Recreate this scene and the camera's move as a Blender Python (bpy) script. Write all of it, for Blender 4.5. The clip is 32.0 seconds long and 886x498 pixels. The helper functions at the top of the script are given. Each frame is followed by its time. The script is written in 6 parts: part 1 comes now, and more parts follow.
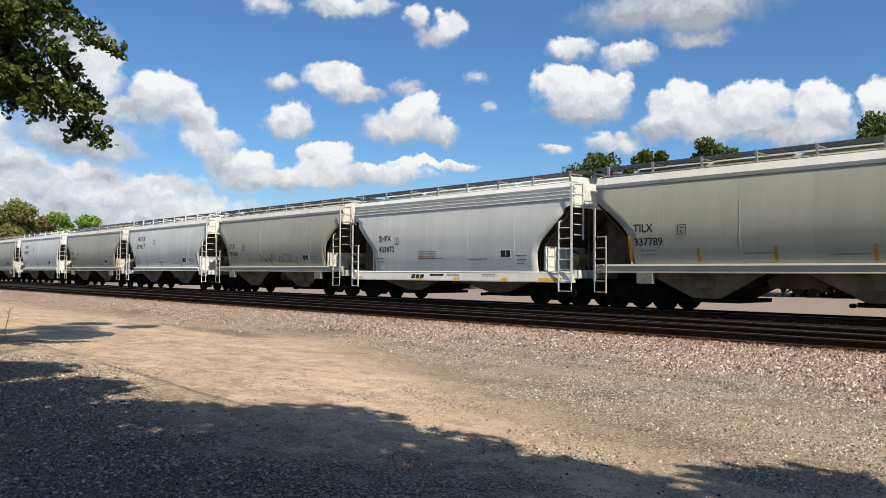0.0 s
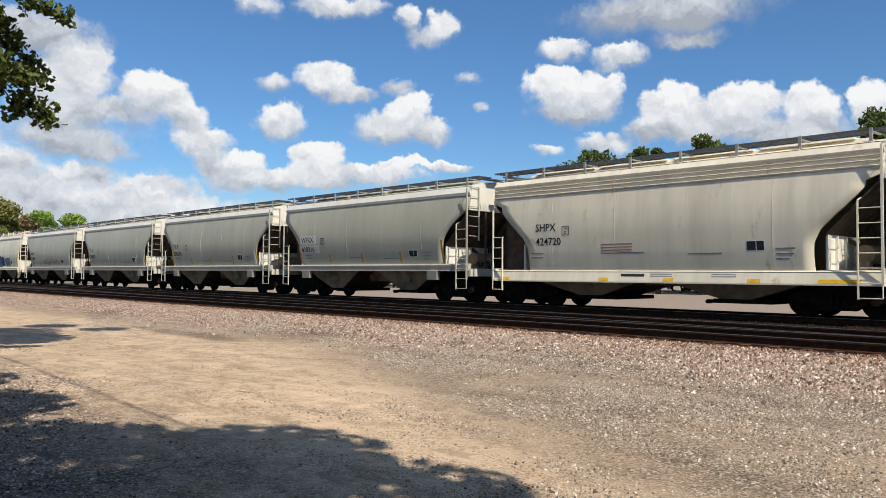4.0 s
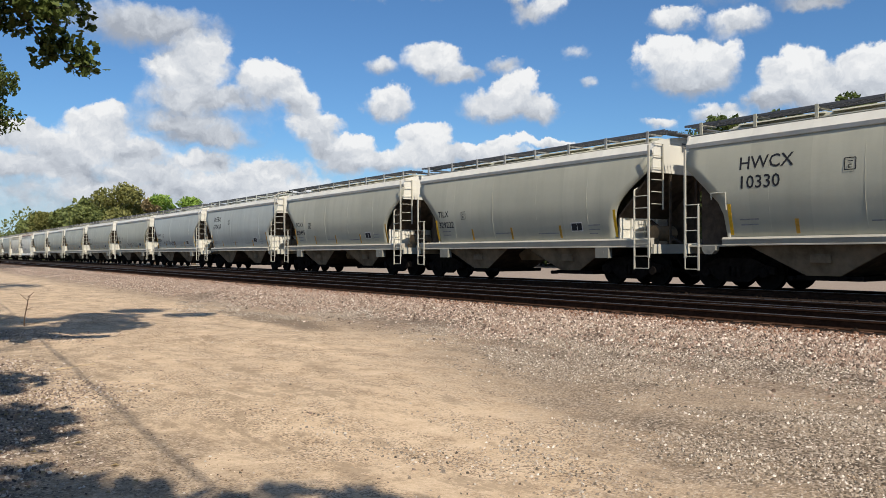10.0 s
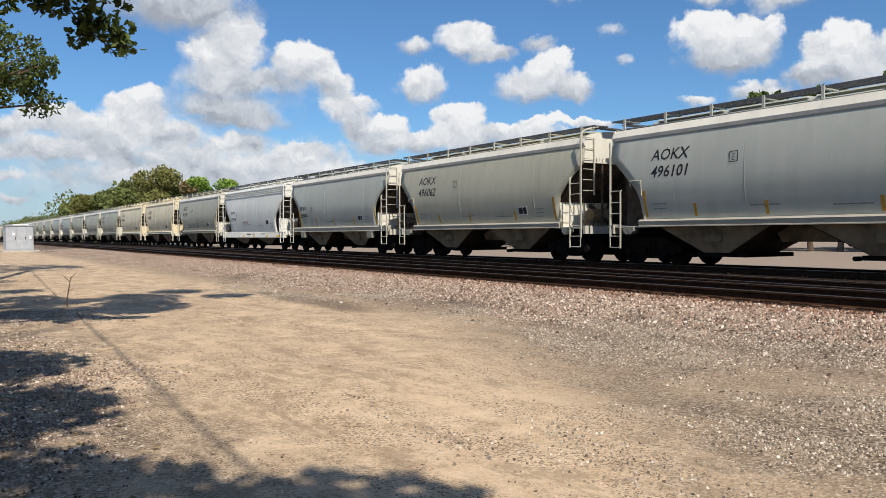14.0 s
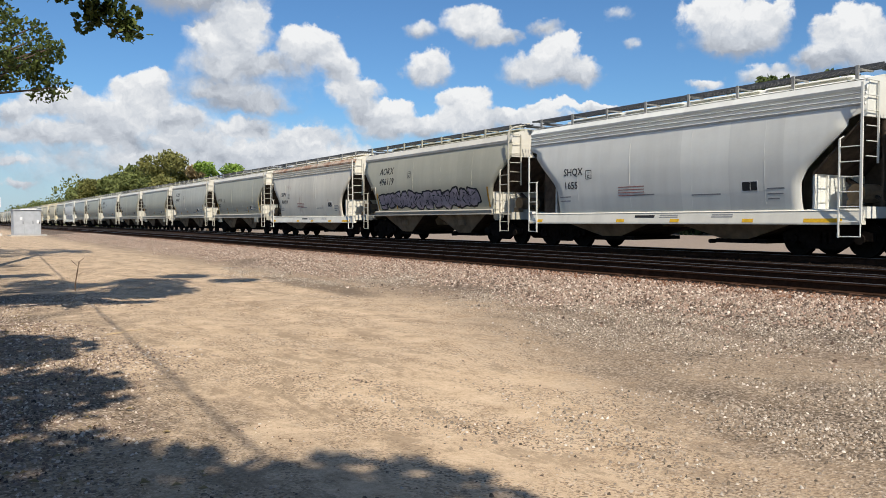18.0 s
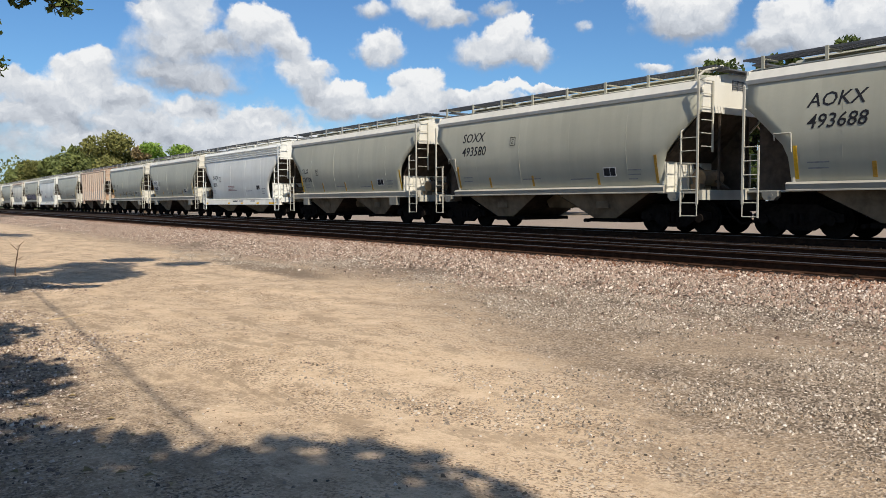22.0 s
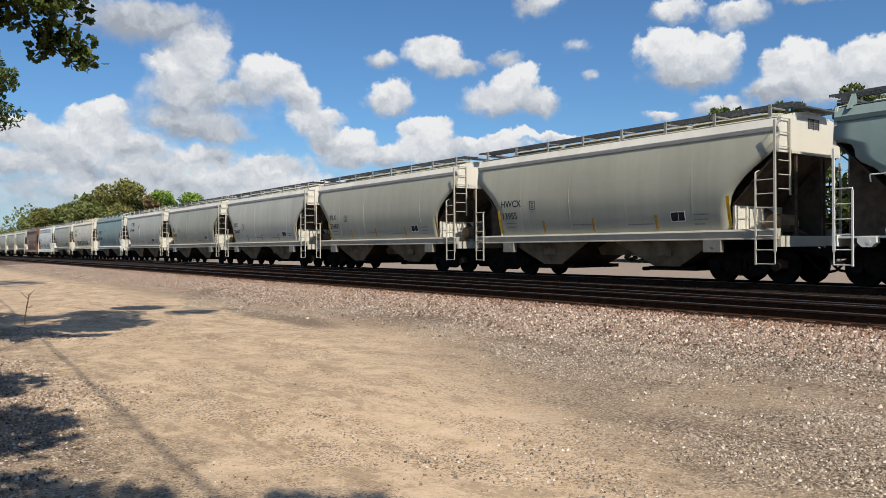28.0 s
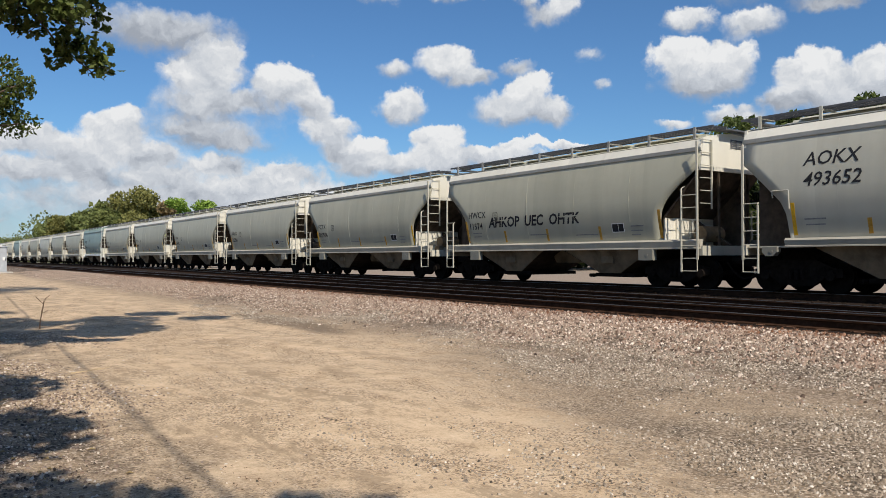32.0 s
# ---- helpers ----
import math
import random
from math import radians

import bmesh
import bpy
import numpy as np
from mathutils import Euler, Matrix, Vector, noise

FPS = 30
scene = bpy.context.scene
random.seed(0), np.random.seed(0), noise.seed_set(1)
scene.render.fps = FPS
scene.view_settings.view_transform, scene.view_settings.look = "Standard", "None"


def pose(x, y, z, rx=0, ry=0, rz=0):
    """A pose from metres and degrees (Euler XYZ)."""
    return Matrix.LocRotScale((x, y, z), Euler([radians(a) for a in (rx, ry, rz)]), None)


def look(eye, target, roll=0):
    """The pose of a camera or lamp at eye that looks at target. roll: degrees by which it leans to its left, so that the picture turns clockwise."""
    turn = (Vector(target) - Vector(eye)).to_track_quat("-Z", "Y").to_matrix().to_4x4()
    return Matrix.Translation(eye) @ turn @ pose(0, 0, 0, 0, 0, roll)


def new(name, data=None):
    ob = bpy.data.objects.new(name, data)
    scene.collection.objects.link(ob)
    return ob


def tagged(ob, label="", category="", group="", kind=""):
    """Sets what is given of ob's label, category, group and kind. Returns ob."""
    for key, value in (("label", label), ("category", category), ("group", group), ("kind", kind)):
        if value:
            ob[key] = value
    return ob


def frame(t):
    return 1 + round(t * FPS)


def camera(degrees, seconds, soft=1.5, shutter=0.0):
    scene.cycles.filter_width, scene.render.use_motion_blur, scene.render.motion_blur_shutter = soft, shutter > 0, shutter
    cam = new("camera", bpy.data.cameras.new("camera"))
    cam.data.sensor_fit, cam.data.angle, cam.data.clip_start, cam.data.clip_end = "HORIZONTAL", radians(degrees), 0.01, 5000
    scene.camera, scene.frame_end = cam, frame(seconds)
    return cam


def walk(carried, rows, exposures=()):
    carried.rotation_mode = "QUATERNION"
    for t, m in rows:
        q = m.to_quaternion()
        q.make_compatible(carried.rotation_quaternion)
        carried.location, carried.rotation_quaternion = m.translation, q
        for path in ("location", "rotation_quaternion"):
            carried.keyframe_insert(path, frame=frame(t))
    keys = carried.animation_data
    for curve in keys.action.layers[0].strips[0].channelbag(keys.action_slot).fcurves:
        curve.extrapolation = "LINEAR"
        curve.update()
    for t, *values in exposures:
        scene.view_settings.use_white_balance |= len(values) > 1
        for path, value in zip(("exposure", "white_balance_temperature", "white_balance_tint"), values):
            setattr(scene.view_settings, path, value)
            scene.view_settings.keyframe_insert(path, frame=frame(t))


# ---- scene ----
# Plan: the tracks run along y, the train leaves towards +y. Ground level z = 0, rail tops z = 0.37.
cam = camera(60.0, 32.0, soft=0.8, shutter=0.0)
PATH = [
    (0, (-3.197, -3.295, 1.454), (-1.829, -1.838, 1.52), 0.4),
    (0.5, (-3.132, -3.238, 1.437), (-1.76, -1.785, 1.509), 0.3),
    (1, (-3.059, -3.085, 1.439), (-1.685, -1.633, 1.514), 0.0),
    (1.5, (-2.948, -2.959, 1.44), (-1.574, -1.508, 1.517), -0.1),
    (2, (-2.78, -2.871, 1.432), (-1.402, -1.423, 1.508), -0.0),
    (2.5, (-2.649, -2.716, 1.408), (-1.267, -1.272, 1.481), 0.2),
    (3, (-2.543, -2.526, 1.408), (-1.156, -1.086, 1.476), 0.4),
    (3.5, (-2.365, -2.399, 1.409), (-0.976, -0.961, 1.474), 0.4),
    (5.5, (-1.758, -1.58, 1.356), (-0.449, -0.07, 1.429), 0.3),
    (6, (-1.649, -1.371, 1.354), (-0.379, 0.173, 1.419), 0.1),
    (6.5, (-1.472, -1.185, 1.342), (-0.226, 0.378, 1.399), -0.1),
    (7, (-1.293, -1.001, 1.335), (-0.056, 0.569, 1.382), -0.1),
    (7.5, (-1.174, -0.774, 1.345), (0.066, 0.794, 1.384), 0.1),
    (8, (-1.005, -0.585, 1.332), (0.243, 0.977, 1.367), 0.1),
    (8.5, (-0.835, -0.407, 1.344), (0.413, 1.156, 1.376), 0.0),
    (9, (-0.743, -0.23, 1.346), (0.489, 1.345, 1.377), 0.1),
    (9.5, (-0.63, -0.106, 1.347), (0.57, 1.494, 1.37), 0.0),
    (10, (-0.49, -0.025, 1.359), (0.678, 1.598, 1.371), -0.1),
    (10.5, (-0.461, 0.069, 1.367), (0.688, 1.706, 1.367), -0.0),
    (11, (-0.456, 0.109, 1.367), (0.686, 1.751, 1.36), -0.1),
    (11.5, (-0.438, 0.137, 1.357), (0.703, 1.78, 1.344), -0.1),
    (12, (-0.439, 0.152, 1.352), (0.694, 1.8, 1.33), -0.1),
    (12.5, (-0.433, 0.156, 1.357), (0.679, 1.818, 1.323), -0.2),
    (13, (-0.451, 0.16, 1.347), (0.646, 1.832, 1.309), -0.2),
    (13.5, (-0.447, 0.16, 1.352), (0.647, 1.833, 1.314), -0.3),
    (15.5, (-0.44, 0.146, 1.348), (0.658, 1.817, 1.307), -0.1),
    (16, (-0.446, 0.155, 1.348), (0.64, 1.834, 1.294), -0.2),
    (16.5, (-0.447, 0.153, 1.347), (0.628, 1.838, 1.28), -0.2),
    (17, (-0.447, 0.163, 1.342), (0.624, 1.85, 1.27), -0.1),
    (17.5, (-0.457, 0.156, 1.357), (0.615, 1.842, 1.282), -0.1),
    (18, (-0.46, 0.148, 1.359), (0.622, 1.829, 1.282), -0.2),
    (18.5, (-0.456, 0.158, 1.356), (0.637, 1.831, 1.276), -0.3),
    (19, (-0.451, 0.157, 1.356), (0.651, 1.823, 1.272), -0.5),
    (19.5, (-0.448, 0.161, 1.351), (0.663, 1.821, 1.261), -0.6),
    (20, (-0.446, 0.158, 1.349), (0.672, 1.814, 1.249), -0.6),
    (20.5, (-0.442, 0.163, 1.349), (0.686, 1.811, 1.238), -0.6),
    (21, (-0.438, 0.166, 1.349), (0.704, 1.804, 1.23), -0.6),
    (21.5, (-0.436, 0.156, 1.35), (0.725, 1.779, 1.228), -0.4),
    (22, (-0.431, 0.163, 1.35), (0.749, 1.773, 1.226), -0.3),
    (22.5, (-0.431, 0.169, 1.35), (0.762, 1.769, 1.225), -0.2),
    (23, (-0.428, 0.181, 1.35), (0.768, 1.779, 1.223), -0.1),
    (23.5, (-0.419, 0.187, 1.352), (0.77, 1.79, 1.223), -0.1),
    (24, (-0.422, 0.184, 1.359), (0.758, 1.794, 1.236), -0.0),
    (24.5, (-0.427, 0.169, 1.367), (0.745, 1.786, 1.258), -0.0),
    (25, (-0.439, 0.166, 1.367), (0.73, 1.787, 1.283), -0.0),
    (25.5, (-0.435, 0.164, 1.366), (0.732, 1.787, 1.301), -0.0),
    (27.5, (-0.431, 0.157, 1.371), (0.735, 1.783, 1.362), -0.4),
    (28, (-0.433, 0.154, 1.381), (0.732, 1.78, 1.378), -0.4),
    (28.5, (-0.429, 0.164, 1.379), (0.734, 1.79, 1.381), -0.1),
    (29, (-0.431, 0.167, 1.375), (0.727, 1.798, 1.379), -0.0),
    (29.5, (-0.443, 0.17, 1.364), (0.709, 1.804, 1.371), 0.0),
    (30, (-0.453, 0.171, 1.36), (0.694, 1.81, 1.37), 0.1),
    (30.5, (-0.461, 0.145, 1.367), (0.679, 1.788, 1.377), -0.2),
    (31, (-0.458, 0.139, 1.369), (0.68, 1.784, 1.382), -0.3),
    (31.5, (-0.449, 0.134, 1.361), (0.69, 1.778, 1.377), -0.3),
    (32, (-0.444, 0.13, 1.353), (0.696, 1.774, 1.372), -0.2),
]
walk(cam, [(t, look(eye, target, roll)) for t, eye, target, roll in PATH],
     exposures=[(0, 0.05), (3, 0.05), (6, 0.03), (10, 0.0), (25, 0.0), (28, -0.08), (32, -0.10)])

# ---- light ----
SUN = Vector((-0.17, -0.68, 0.71)).normalized()
sun = new("sun", bpy.data.lights.new("sun", "SUN"))
sun.data.energy, sun.data.angle, sun.data.color = 5.0, radians(0.53), (1.0, 0.915, 0.79)
sun.matrix_world = look(SUN * 50, (0, 0, 0))

# azimuth from +y towards +x, elevation, half width, half height in degrees, tone (-1 grey to 1 white), thickness
CLOUDS = [
    (13.0, 4.6, 15.0, 3.2, -0.2, 0.62), (22.0, 4.2, 9.0, 1.8, -0.1, 0.8), (17.5, 9.2, 6.0, 2.4, -0.6, 0.6), (14.6, 15.4, 5.6, 1.5, -0.9), (17.4, 12.7, 3.1, 1.8, 0.15), (18.6, 14.1, 2.2, 1.1, 0.3), (18.8, 10.8, 5.1, 1.3, -0.5), (23.4, 12.2, 2.4, 1.6, 0.2), (25.3, 10.9, 1.5, 1.2, 0), (26.2, 9, 2, 1.4, 0),
    (26.9, 7.6, 1.5, 0.9, -0.4), (18.8, 8.2, 3.6, 0.9, -0.6), (16.6, 8.9, 1.7, 0.7, -0.5), (11.7, 8.2, 2.6, 1.8, 0.2), (12, 9.6, 1.5, 1, 0.5), (10.1, 6.9, 3.6, 1.2, -0.2), (14.1, 7, 2, 1.1, -0.3),
    (6.6, 7.7, 2.7, 1, -0.2), (4.1, 7.1, 1.9, 0.9, -0.5), (8, 5.8, 4.1, 1, -0.4), (4.8, 5.6, 2.6, 1, -0.4), (14.1, 5.7, 3.4, 0.7, -0.6), (18.4, 6.5, 2.4, 0.9, -0.2), (19.9, 5, 4, 1, -0.3),
    (22.6, 5.9, 2.4, 0.9, -0.1), (29.1, 7.9, 1.5, 0.8, 0.4), (29, 6.8, 2.5, 1.1, 0), (31.7, 6.7, 2.1, 0.9, -0.1), (34.5, 8.5, 1.9, 1.3, 0.5), (34.9, 7.1, 2.9, 1.1, 0), (38, 7.4, 1.8, 0.7, 0.2),
    (40.8, 8.1, 1.4, 0.6, 0.4), (39.7, 7.3, 2.9, 0.7, -0.1), (43.6, 8, 2.1, 0.4, 0.2), (31.1, 13.5, 1.7, 0.9, -0.2, 0.62), (35.1, 14.2, 2.2, 1.3, 0.1), (37, 13.1, 1.8, 0.9, -0.2), (31.8, 10.9, 1.9, 1.3, 0, 0.9),
    (41.3, 12.1, 1.6, 1.3, 0.4), (40.3, 10.8, 3.2, 1.3, -0.3), (42.7, 10.4, 1.9, 1.1, -0.1), (40.5, 13.7, 1.3, 0.6, -0.3, 0.5), (46.6, 12.2, 0.9, 0.5, -0.4, 0.5), (51.8, 13.7, 2.3, 1.6, 0.3), (55.2, 13.3, 2, 1.7, 0.2),
    (53.4, 12.1, 3.3, 1.2, -0.4), (51.4, 9.3, 1.2, 0.5, -0.1, 0.7), (56.2, 10.3, 1.1, 0.5, -0.3, 0.55), (3.8, 3.9, 1.6, 0.4, 0, 0.8), (3.9, 2.5, 1.2, 0.3, 0, 0.8), (60.5, 12.3, 2.2, 1.6, 0.35), (65.4, 12.1, 2.6, 1.3, 0.35),
    (69.5, 11.3, 1.9, 1.8, 0.35), (62.9, 10.8, 4.9, 1.6, -0.2), (67.7, 9.8, 4.2, 1.1, -0.5), (58.9, 10.4, 1.8, 1, -0.4), (73.1, 11.1, 1.4, 1.5, 0.3), (55.7, 9.6, 2.4, 0.9, -0.2, 0.85), (60.3, 18.5, 7.4, 1.7, -0.9),
    (61.6, 16.6, 2.7, 0.7, -0.8), (52.6, 16.3, 1.9, 0.9, 0.1, 0.8), (56.8, 15.7, 2.3, 0.9, -0.2, 0.7), (41, 18.5, 0.9, 1, 0.1, 0.75), (43.5, 17.9, 1.4, 1.6, 0.1, 0.75), (42.3, 17.2, 1.7, 1, -0.3, 0.65), (36.1, 19.3, 3.5, 0.8, -0.2, 0.9),
    (30.3, 18.8, 1.8, 0.8, -0.3, 0.6), (45.9, 14.4, 1.3, 0.6, -0.3, 0.4),
]


def sky():
    world = bpy.data.worlds.new("sky")
    scene.world, world.use_nodes = world, True
    nt = world.node_tree
    nt.nodes.clear()
    link = nt.links.new

    def node(kind, **values):
        n = nt.nodes.new(kind)
        for key, value in values.items():
            if key == "op":
                n.operation = value
            else:
                n.inputs[int(key[1:])].default_value = value
        return n

    def maths(op, a, b=0.0, c=0.0):
        n = node("ShaderNodeMath", op=op)
        for i, v in enumerate((a, b, c)):
            if isinstance(v, (int, float)):
                n.inputs[i].default_value = v
            else:
                link(v, n.inputs[i])
        return n.outputs[0]

    def vec(op, a, b):
        n = node("ShaderNodeVectorMath", op=op)
        for i, v in enumerate((a, b)):
            if isinstance(v, tuple):
                n.inputs[i].default_value = v
            else:
                link(v, n.inputs[i])
        return n

    coord = nt.nodes.new("ShaderNodeTexCoord").outputs["Generated"]
    split = nt.nodes.new("ShaderNodeSeparateXYZ")
    link(coord, split.inputs[0])
    az = maths("MULTIPLY", maths("ARCTAN2", split.outputs[0], split.outputs[1]), 57.2958)
    el = maths("MULTIPLY", maths("ARCSINE", split.outputs[2]), 57.2958)
    both = nt.nodes.new("ShaderNodeCombineXYZ")
    link(az, both.inputs[0])
    link(el, both.inputs[1])

    def fbm(scale, detail, rough):
        n = nt.nodes.new("ShaderNodeTexNoise")
        n.inputs["Scale"].default_value, n.inputs["Detail"].default_value, n.inputs["Roughness"].default_value = scale, detail, rough
        link(coord, n.inputs["Vector"])
        return n

    big, fine = fbm(15.0, 5.0, 0.55), fbm(58.0, 5.0, 0.6)
    warp = vec("MULTIPLY", vec("SUBTRACT", big.outputs["Color"], (0.5, 0.5, 0.5)).outputs[0], (2.6, 2.0, 0.0))
    warp2 = vec("MULTIPLY", vec("SUBTRACT", fine.outputs["Color"], (0.5, 0.5, 0.5)).outputs[0], (1.3, 1.1, 0.0))
    at = vec("ADD", vec("ADD", both.outputs[0], warp.outputs[0]).outputs[0], warp2.outputs[0]).outputs[0]
    # each cloud adds (nearness to the fifth, nearness, nearness times height in the cloud)
    total = None
    for a, e, w, h, tone, *thick in CLOUDS:
        full = thick[0] if thick else 1.0
        off = vec("MULTIPLY_ADD", at, (1 / w, 1 / h, 0.0))
        off.inputs[2].default_value = (-a / w, -e / h, 0.0)
        near = maths("MAXIMUM", maths("MULTIPLY_ADD", vec("LENGTH", off.outputs[0], (0.0, 0.0, 0.0)).outputs[1], -full, 1.3 * full), 0.0)
        high_ = vec("DOT_PRODUCT", off.outputs[0], (0.0, 0.9, 0.0)).outputs[1]
        row = nt.nodes.new("ShaderNodeCombineXYZ")
        link(maths("POWER", near, 5.0), row.inputs[0])
        link(near, row.inputs[1])
        link(maths("MULTIPLY", near, maths("ADD", high_, tone)), row.inputs[2])
        total = row.outputs[0] if total is None else vec("ADD", total, row.outputs[0]).outputs[0]
    sums = nt.nodes.new("ShaderNodeSeparateXYZ")
    link(total, sums.inputs[0])
    field, weight, tall = maths("POWER", sums.outputs[0], 0.2), sums.outputs[1], sums.outputs[2]
    # scattered clouds over the rest of the sky
    away = maths("GREATER_THAN", maths("ABSOLUTE", maths("SUBTRACT", az, 38.0)), 42.0)
    high = maths("GREATER_THAN", el, 22.0)
    rest = maths("MAXIMUM", away, high)
    loose = fbm(4.0, 9.0, 0.6)
    spread = maths("MULTIPLY", maths("MULTIPLY", maths("SUBTRACT", loose.outputs["Fac"], 0.50), 6.0), rest)
    field = maths("MAXIMUM", field, spread)
    # crisp heads, feet that fray out
    lift = maths("DIVIDE", tall, maths("ADD", weight, 0.05))
    ragged = fbm(33.0, 6.0, 0.62)
    field = maths("ADD", field, maths("MULTIPLY", maths("SUBTRACT", ragged.outputs["Fac"], 0.5), 0.85))
    soft = maths("MINIMUM", maths("MAXIMUM", maths("MULTIPLY_ADD", lift, -0.36, 0.50), 0.24), 0.85)
    cover = nt.nodes.new("ShaderNodeMapRange")
    cover.interpolation_type = "SMOOTHSTEP"
    cover.inputs[1].default_value = 0.13
    link(maths("ADD", soft, 0.13), cover.inputs[2])
    link(field, cover.inputs[0])

    # billows: the noise against itself a little higher up, so that heads are lit from above
    def billow(scale, up):
        outs = []
        for shift in (0.0, up):
            n = nt.nodes.new("ShaderNodeTexNoise")
            n.inputs["Scale"].default_value, n.inputs["Detail"].default_value, n.inputs["Roughness"].default_value = scale, 6.0, 0.55
            link(vec("ADD", at, (0.3 * shift, shift, 0.0)).outputs[0], n.inputs["Vector"])
            outs.append(n.outputs["Fac"])
        return maths("SUBTRACT", outs[0], outs[1])

    lift = maths("ADD", lift, maths("MULTIPLY", billow(0.42, 0.8), 2.6))
    lift = maths("ADD", lift, maths("MULTIPLY", billow(1.5, 0.25), 0.8))
    shade = nt.nodes.new("ShaderNodeValToRGB")
    ramp = shade.color_ramp
    ramp.elements[0].position, ramp.elements[0].color = 0.05, (0.40, 0.44, 0.51, 1)
    ramp.elements[1].position, ramp.elements[1].color = 0.80, (0.96, 0.97, 0.98, 1)
    mid = ramp.elements.new(0.42)
    mid.color = (0.66, 0.70, 0.76, 1)
    link(maths("ADD", maths("MULTIPLY", lift, 0.42), 0.5), shade.inputs[0])

    blue = nt.nodes.new("ShaderNodeTexSky")
    blue.sky_type, blue.sun_disc = "NISHITA", False
    blue.sun_elevation, blue.sun_rotation = math.asin(SUN.z), math.atan2(SUN.x, SUN.y)
    blue.air_density, blue.dust_density, blue.ozone_density = 1.0, 0.3, 2.5
    clear = nt.nodes.new("ShaderNodeBackground")
    clear.inputs[1].default_value = 0.088
    tint = nt.nodes.new("ShaderNodeMix")
    tint.data_type, tint.blend_type = "RGBA", "MULTIPLY"
    tint.inputs[0].default_value, tint.inputs[7].default_value = 1.0, (0.66, 0.98, 1.26, 1)
    link(blue.outputs[0], tint.inputs[6])
    haze = nt.nodes.new("ShaderNodeMapRange")
    haze.interpolation_type = "SMOOTHSTEP"
    haze.inputs[1].default_value, haze.inputs[2].default_value = 9.0, -1.0
    haze.inputs[4].default_value = 0.75
    link(el, haze.inputs[0])
    milky = nt.nodes.new("ShaderNodeMix")
    milky.data_type = "RGBA"
    milky.inputs[7].default_value = (5.2, 6.4, 7.6, 1)
    link(haze.outputs[0], milky.inputs[0])
    link(tint.outputs[2], milky.inputs[6])
    link(milky.outputs[2], clear.inputs[0])
    cloud = nt.nodes.new("ShaderNodeBackground")
    cloud.inputs[1].default_value = 0.92
    link(shade.outputs[0], cloud.inputs[0])
    mix = nt.nodes.new("ShaderNodeMixShader")
    link(cover.outputs[0], mix.inputs[0])
    link(clear.outputs[0], mix.inputs[1])
    link(cloud.outputs[0], mix.inputs[2])
    out = nt.nodes.new("ShaderNodeOutputWorld")
    link(mix.outputs[0], out.inputs[0])


sky()

# ---- materials ----
def material(name, rough=0.6, metal=0.0, sheen=0.12):
    mat = bpy.data.materials.new(name)
    mat.use_nodes = True
    bsdf = mat.node_tree.nodes["Principled BSDF"]
    bsdf.inputs["Roughness"].default_value, bsdf.inputs["Metallic"].default_value = rough, metal
    bsdf.inputs["Specular IOR Level"].default_value = sheen
    return mat, mat.node_tree, bsdf


def noise_node(nt, scale, detail=5.0, rough=0.6, stretch=None, coord="Object"):
    tc = nt.nodes.new("ShaderNodeTexCoord")
    n = nt.nodes.new("ShaderNodeTexNoise")
    n.inputs["Scale"].default_value, n.inputs["Detail"].default_value, n.inputs["Roughness"].default_value = scale, detail, rough
    if stretch:
        mp = nt.nodes.new("ShaderNodeMapping")
        mp.inputs["Scale"].default_value = stretch
        nt.links.new(tc.outputs[coord], mp.inputs[0])
        nt.links.new(mp.outputs[0], n.inputs["Vector"])
    else:
        nt.links.new(tc.outputs[coord], n.inputs["Vector"])
    return n


def ramp_node(nt, source, stops):
    r = nt.nodes.new("ShaderNodeValToRGB")
    els = r.color_ramp.elements
    els[0].position, els[0].color = stops[0][0], (*stops[0][1], 1)
    els[1].position, els[1].color = stops[-1][0], (*stops[-1][1], 1)
    for p, c in stops[1:-1]:
        els.new(p).color = (*c, 1)
    nt.links.new(source, r.inputs[0])
    return r


def mix_node(nt, kind, fac, a, b):
    m = nt.nodes.new("ShaderNodeMix")
    m.data_type, m.blend_type = "RGBA", kind
    for sock, v in ((m.inputs[0], fac), (m.inputs[6], a), (m.inputs[7], b)):
        if isinstance(v, (int, float)):
            sock.default_value = v
        elif isinstance(v, tuple):
            sock.default_value = (*v, 1)
        else:
            nt.links.new(v, sock)
    return m.outputs[2]


def bump(nt, bsdf, source, strength, distance):
    b = nt.nodes.new("ShaderNodeBump")
    b.inputs["Strength"].default_value, b.inputs["Distance"].default_value = strength, distance
    nt.links.new(source, b.inputs["Height"])
    nt.links.new(b.outputs[0], bsdf.inputs["Normal"])


def shifted(nt, n, amount=40.0):
    """Moves a texture by each object's own random number."""
    info = nt.nodes.new("ShaderNodeObjectInfo")
    tc = nt.nodes.new("ShaderNodeTexCoord")
    mul = nt.nodes.new("ShaderNodeMath")
    mul.operation, mul.inputs[1].default_value = "MULTIPLY", amount
    nt.links.new(info.outputs["Random"], mul.inputs[0])
    add = nt.nodes.new("ShaderNodeVectorMath")
    nt.links.new(tc.outputs["Object"], add.inputs[0])
    nt.links.new(mul.outputs[0], add.inputs[1])
    return add.outputs[0]


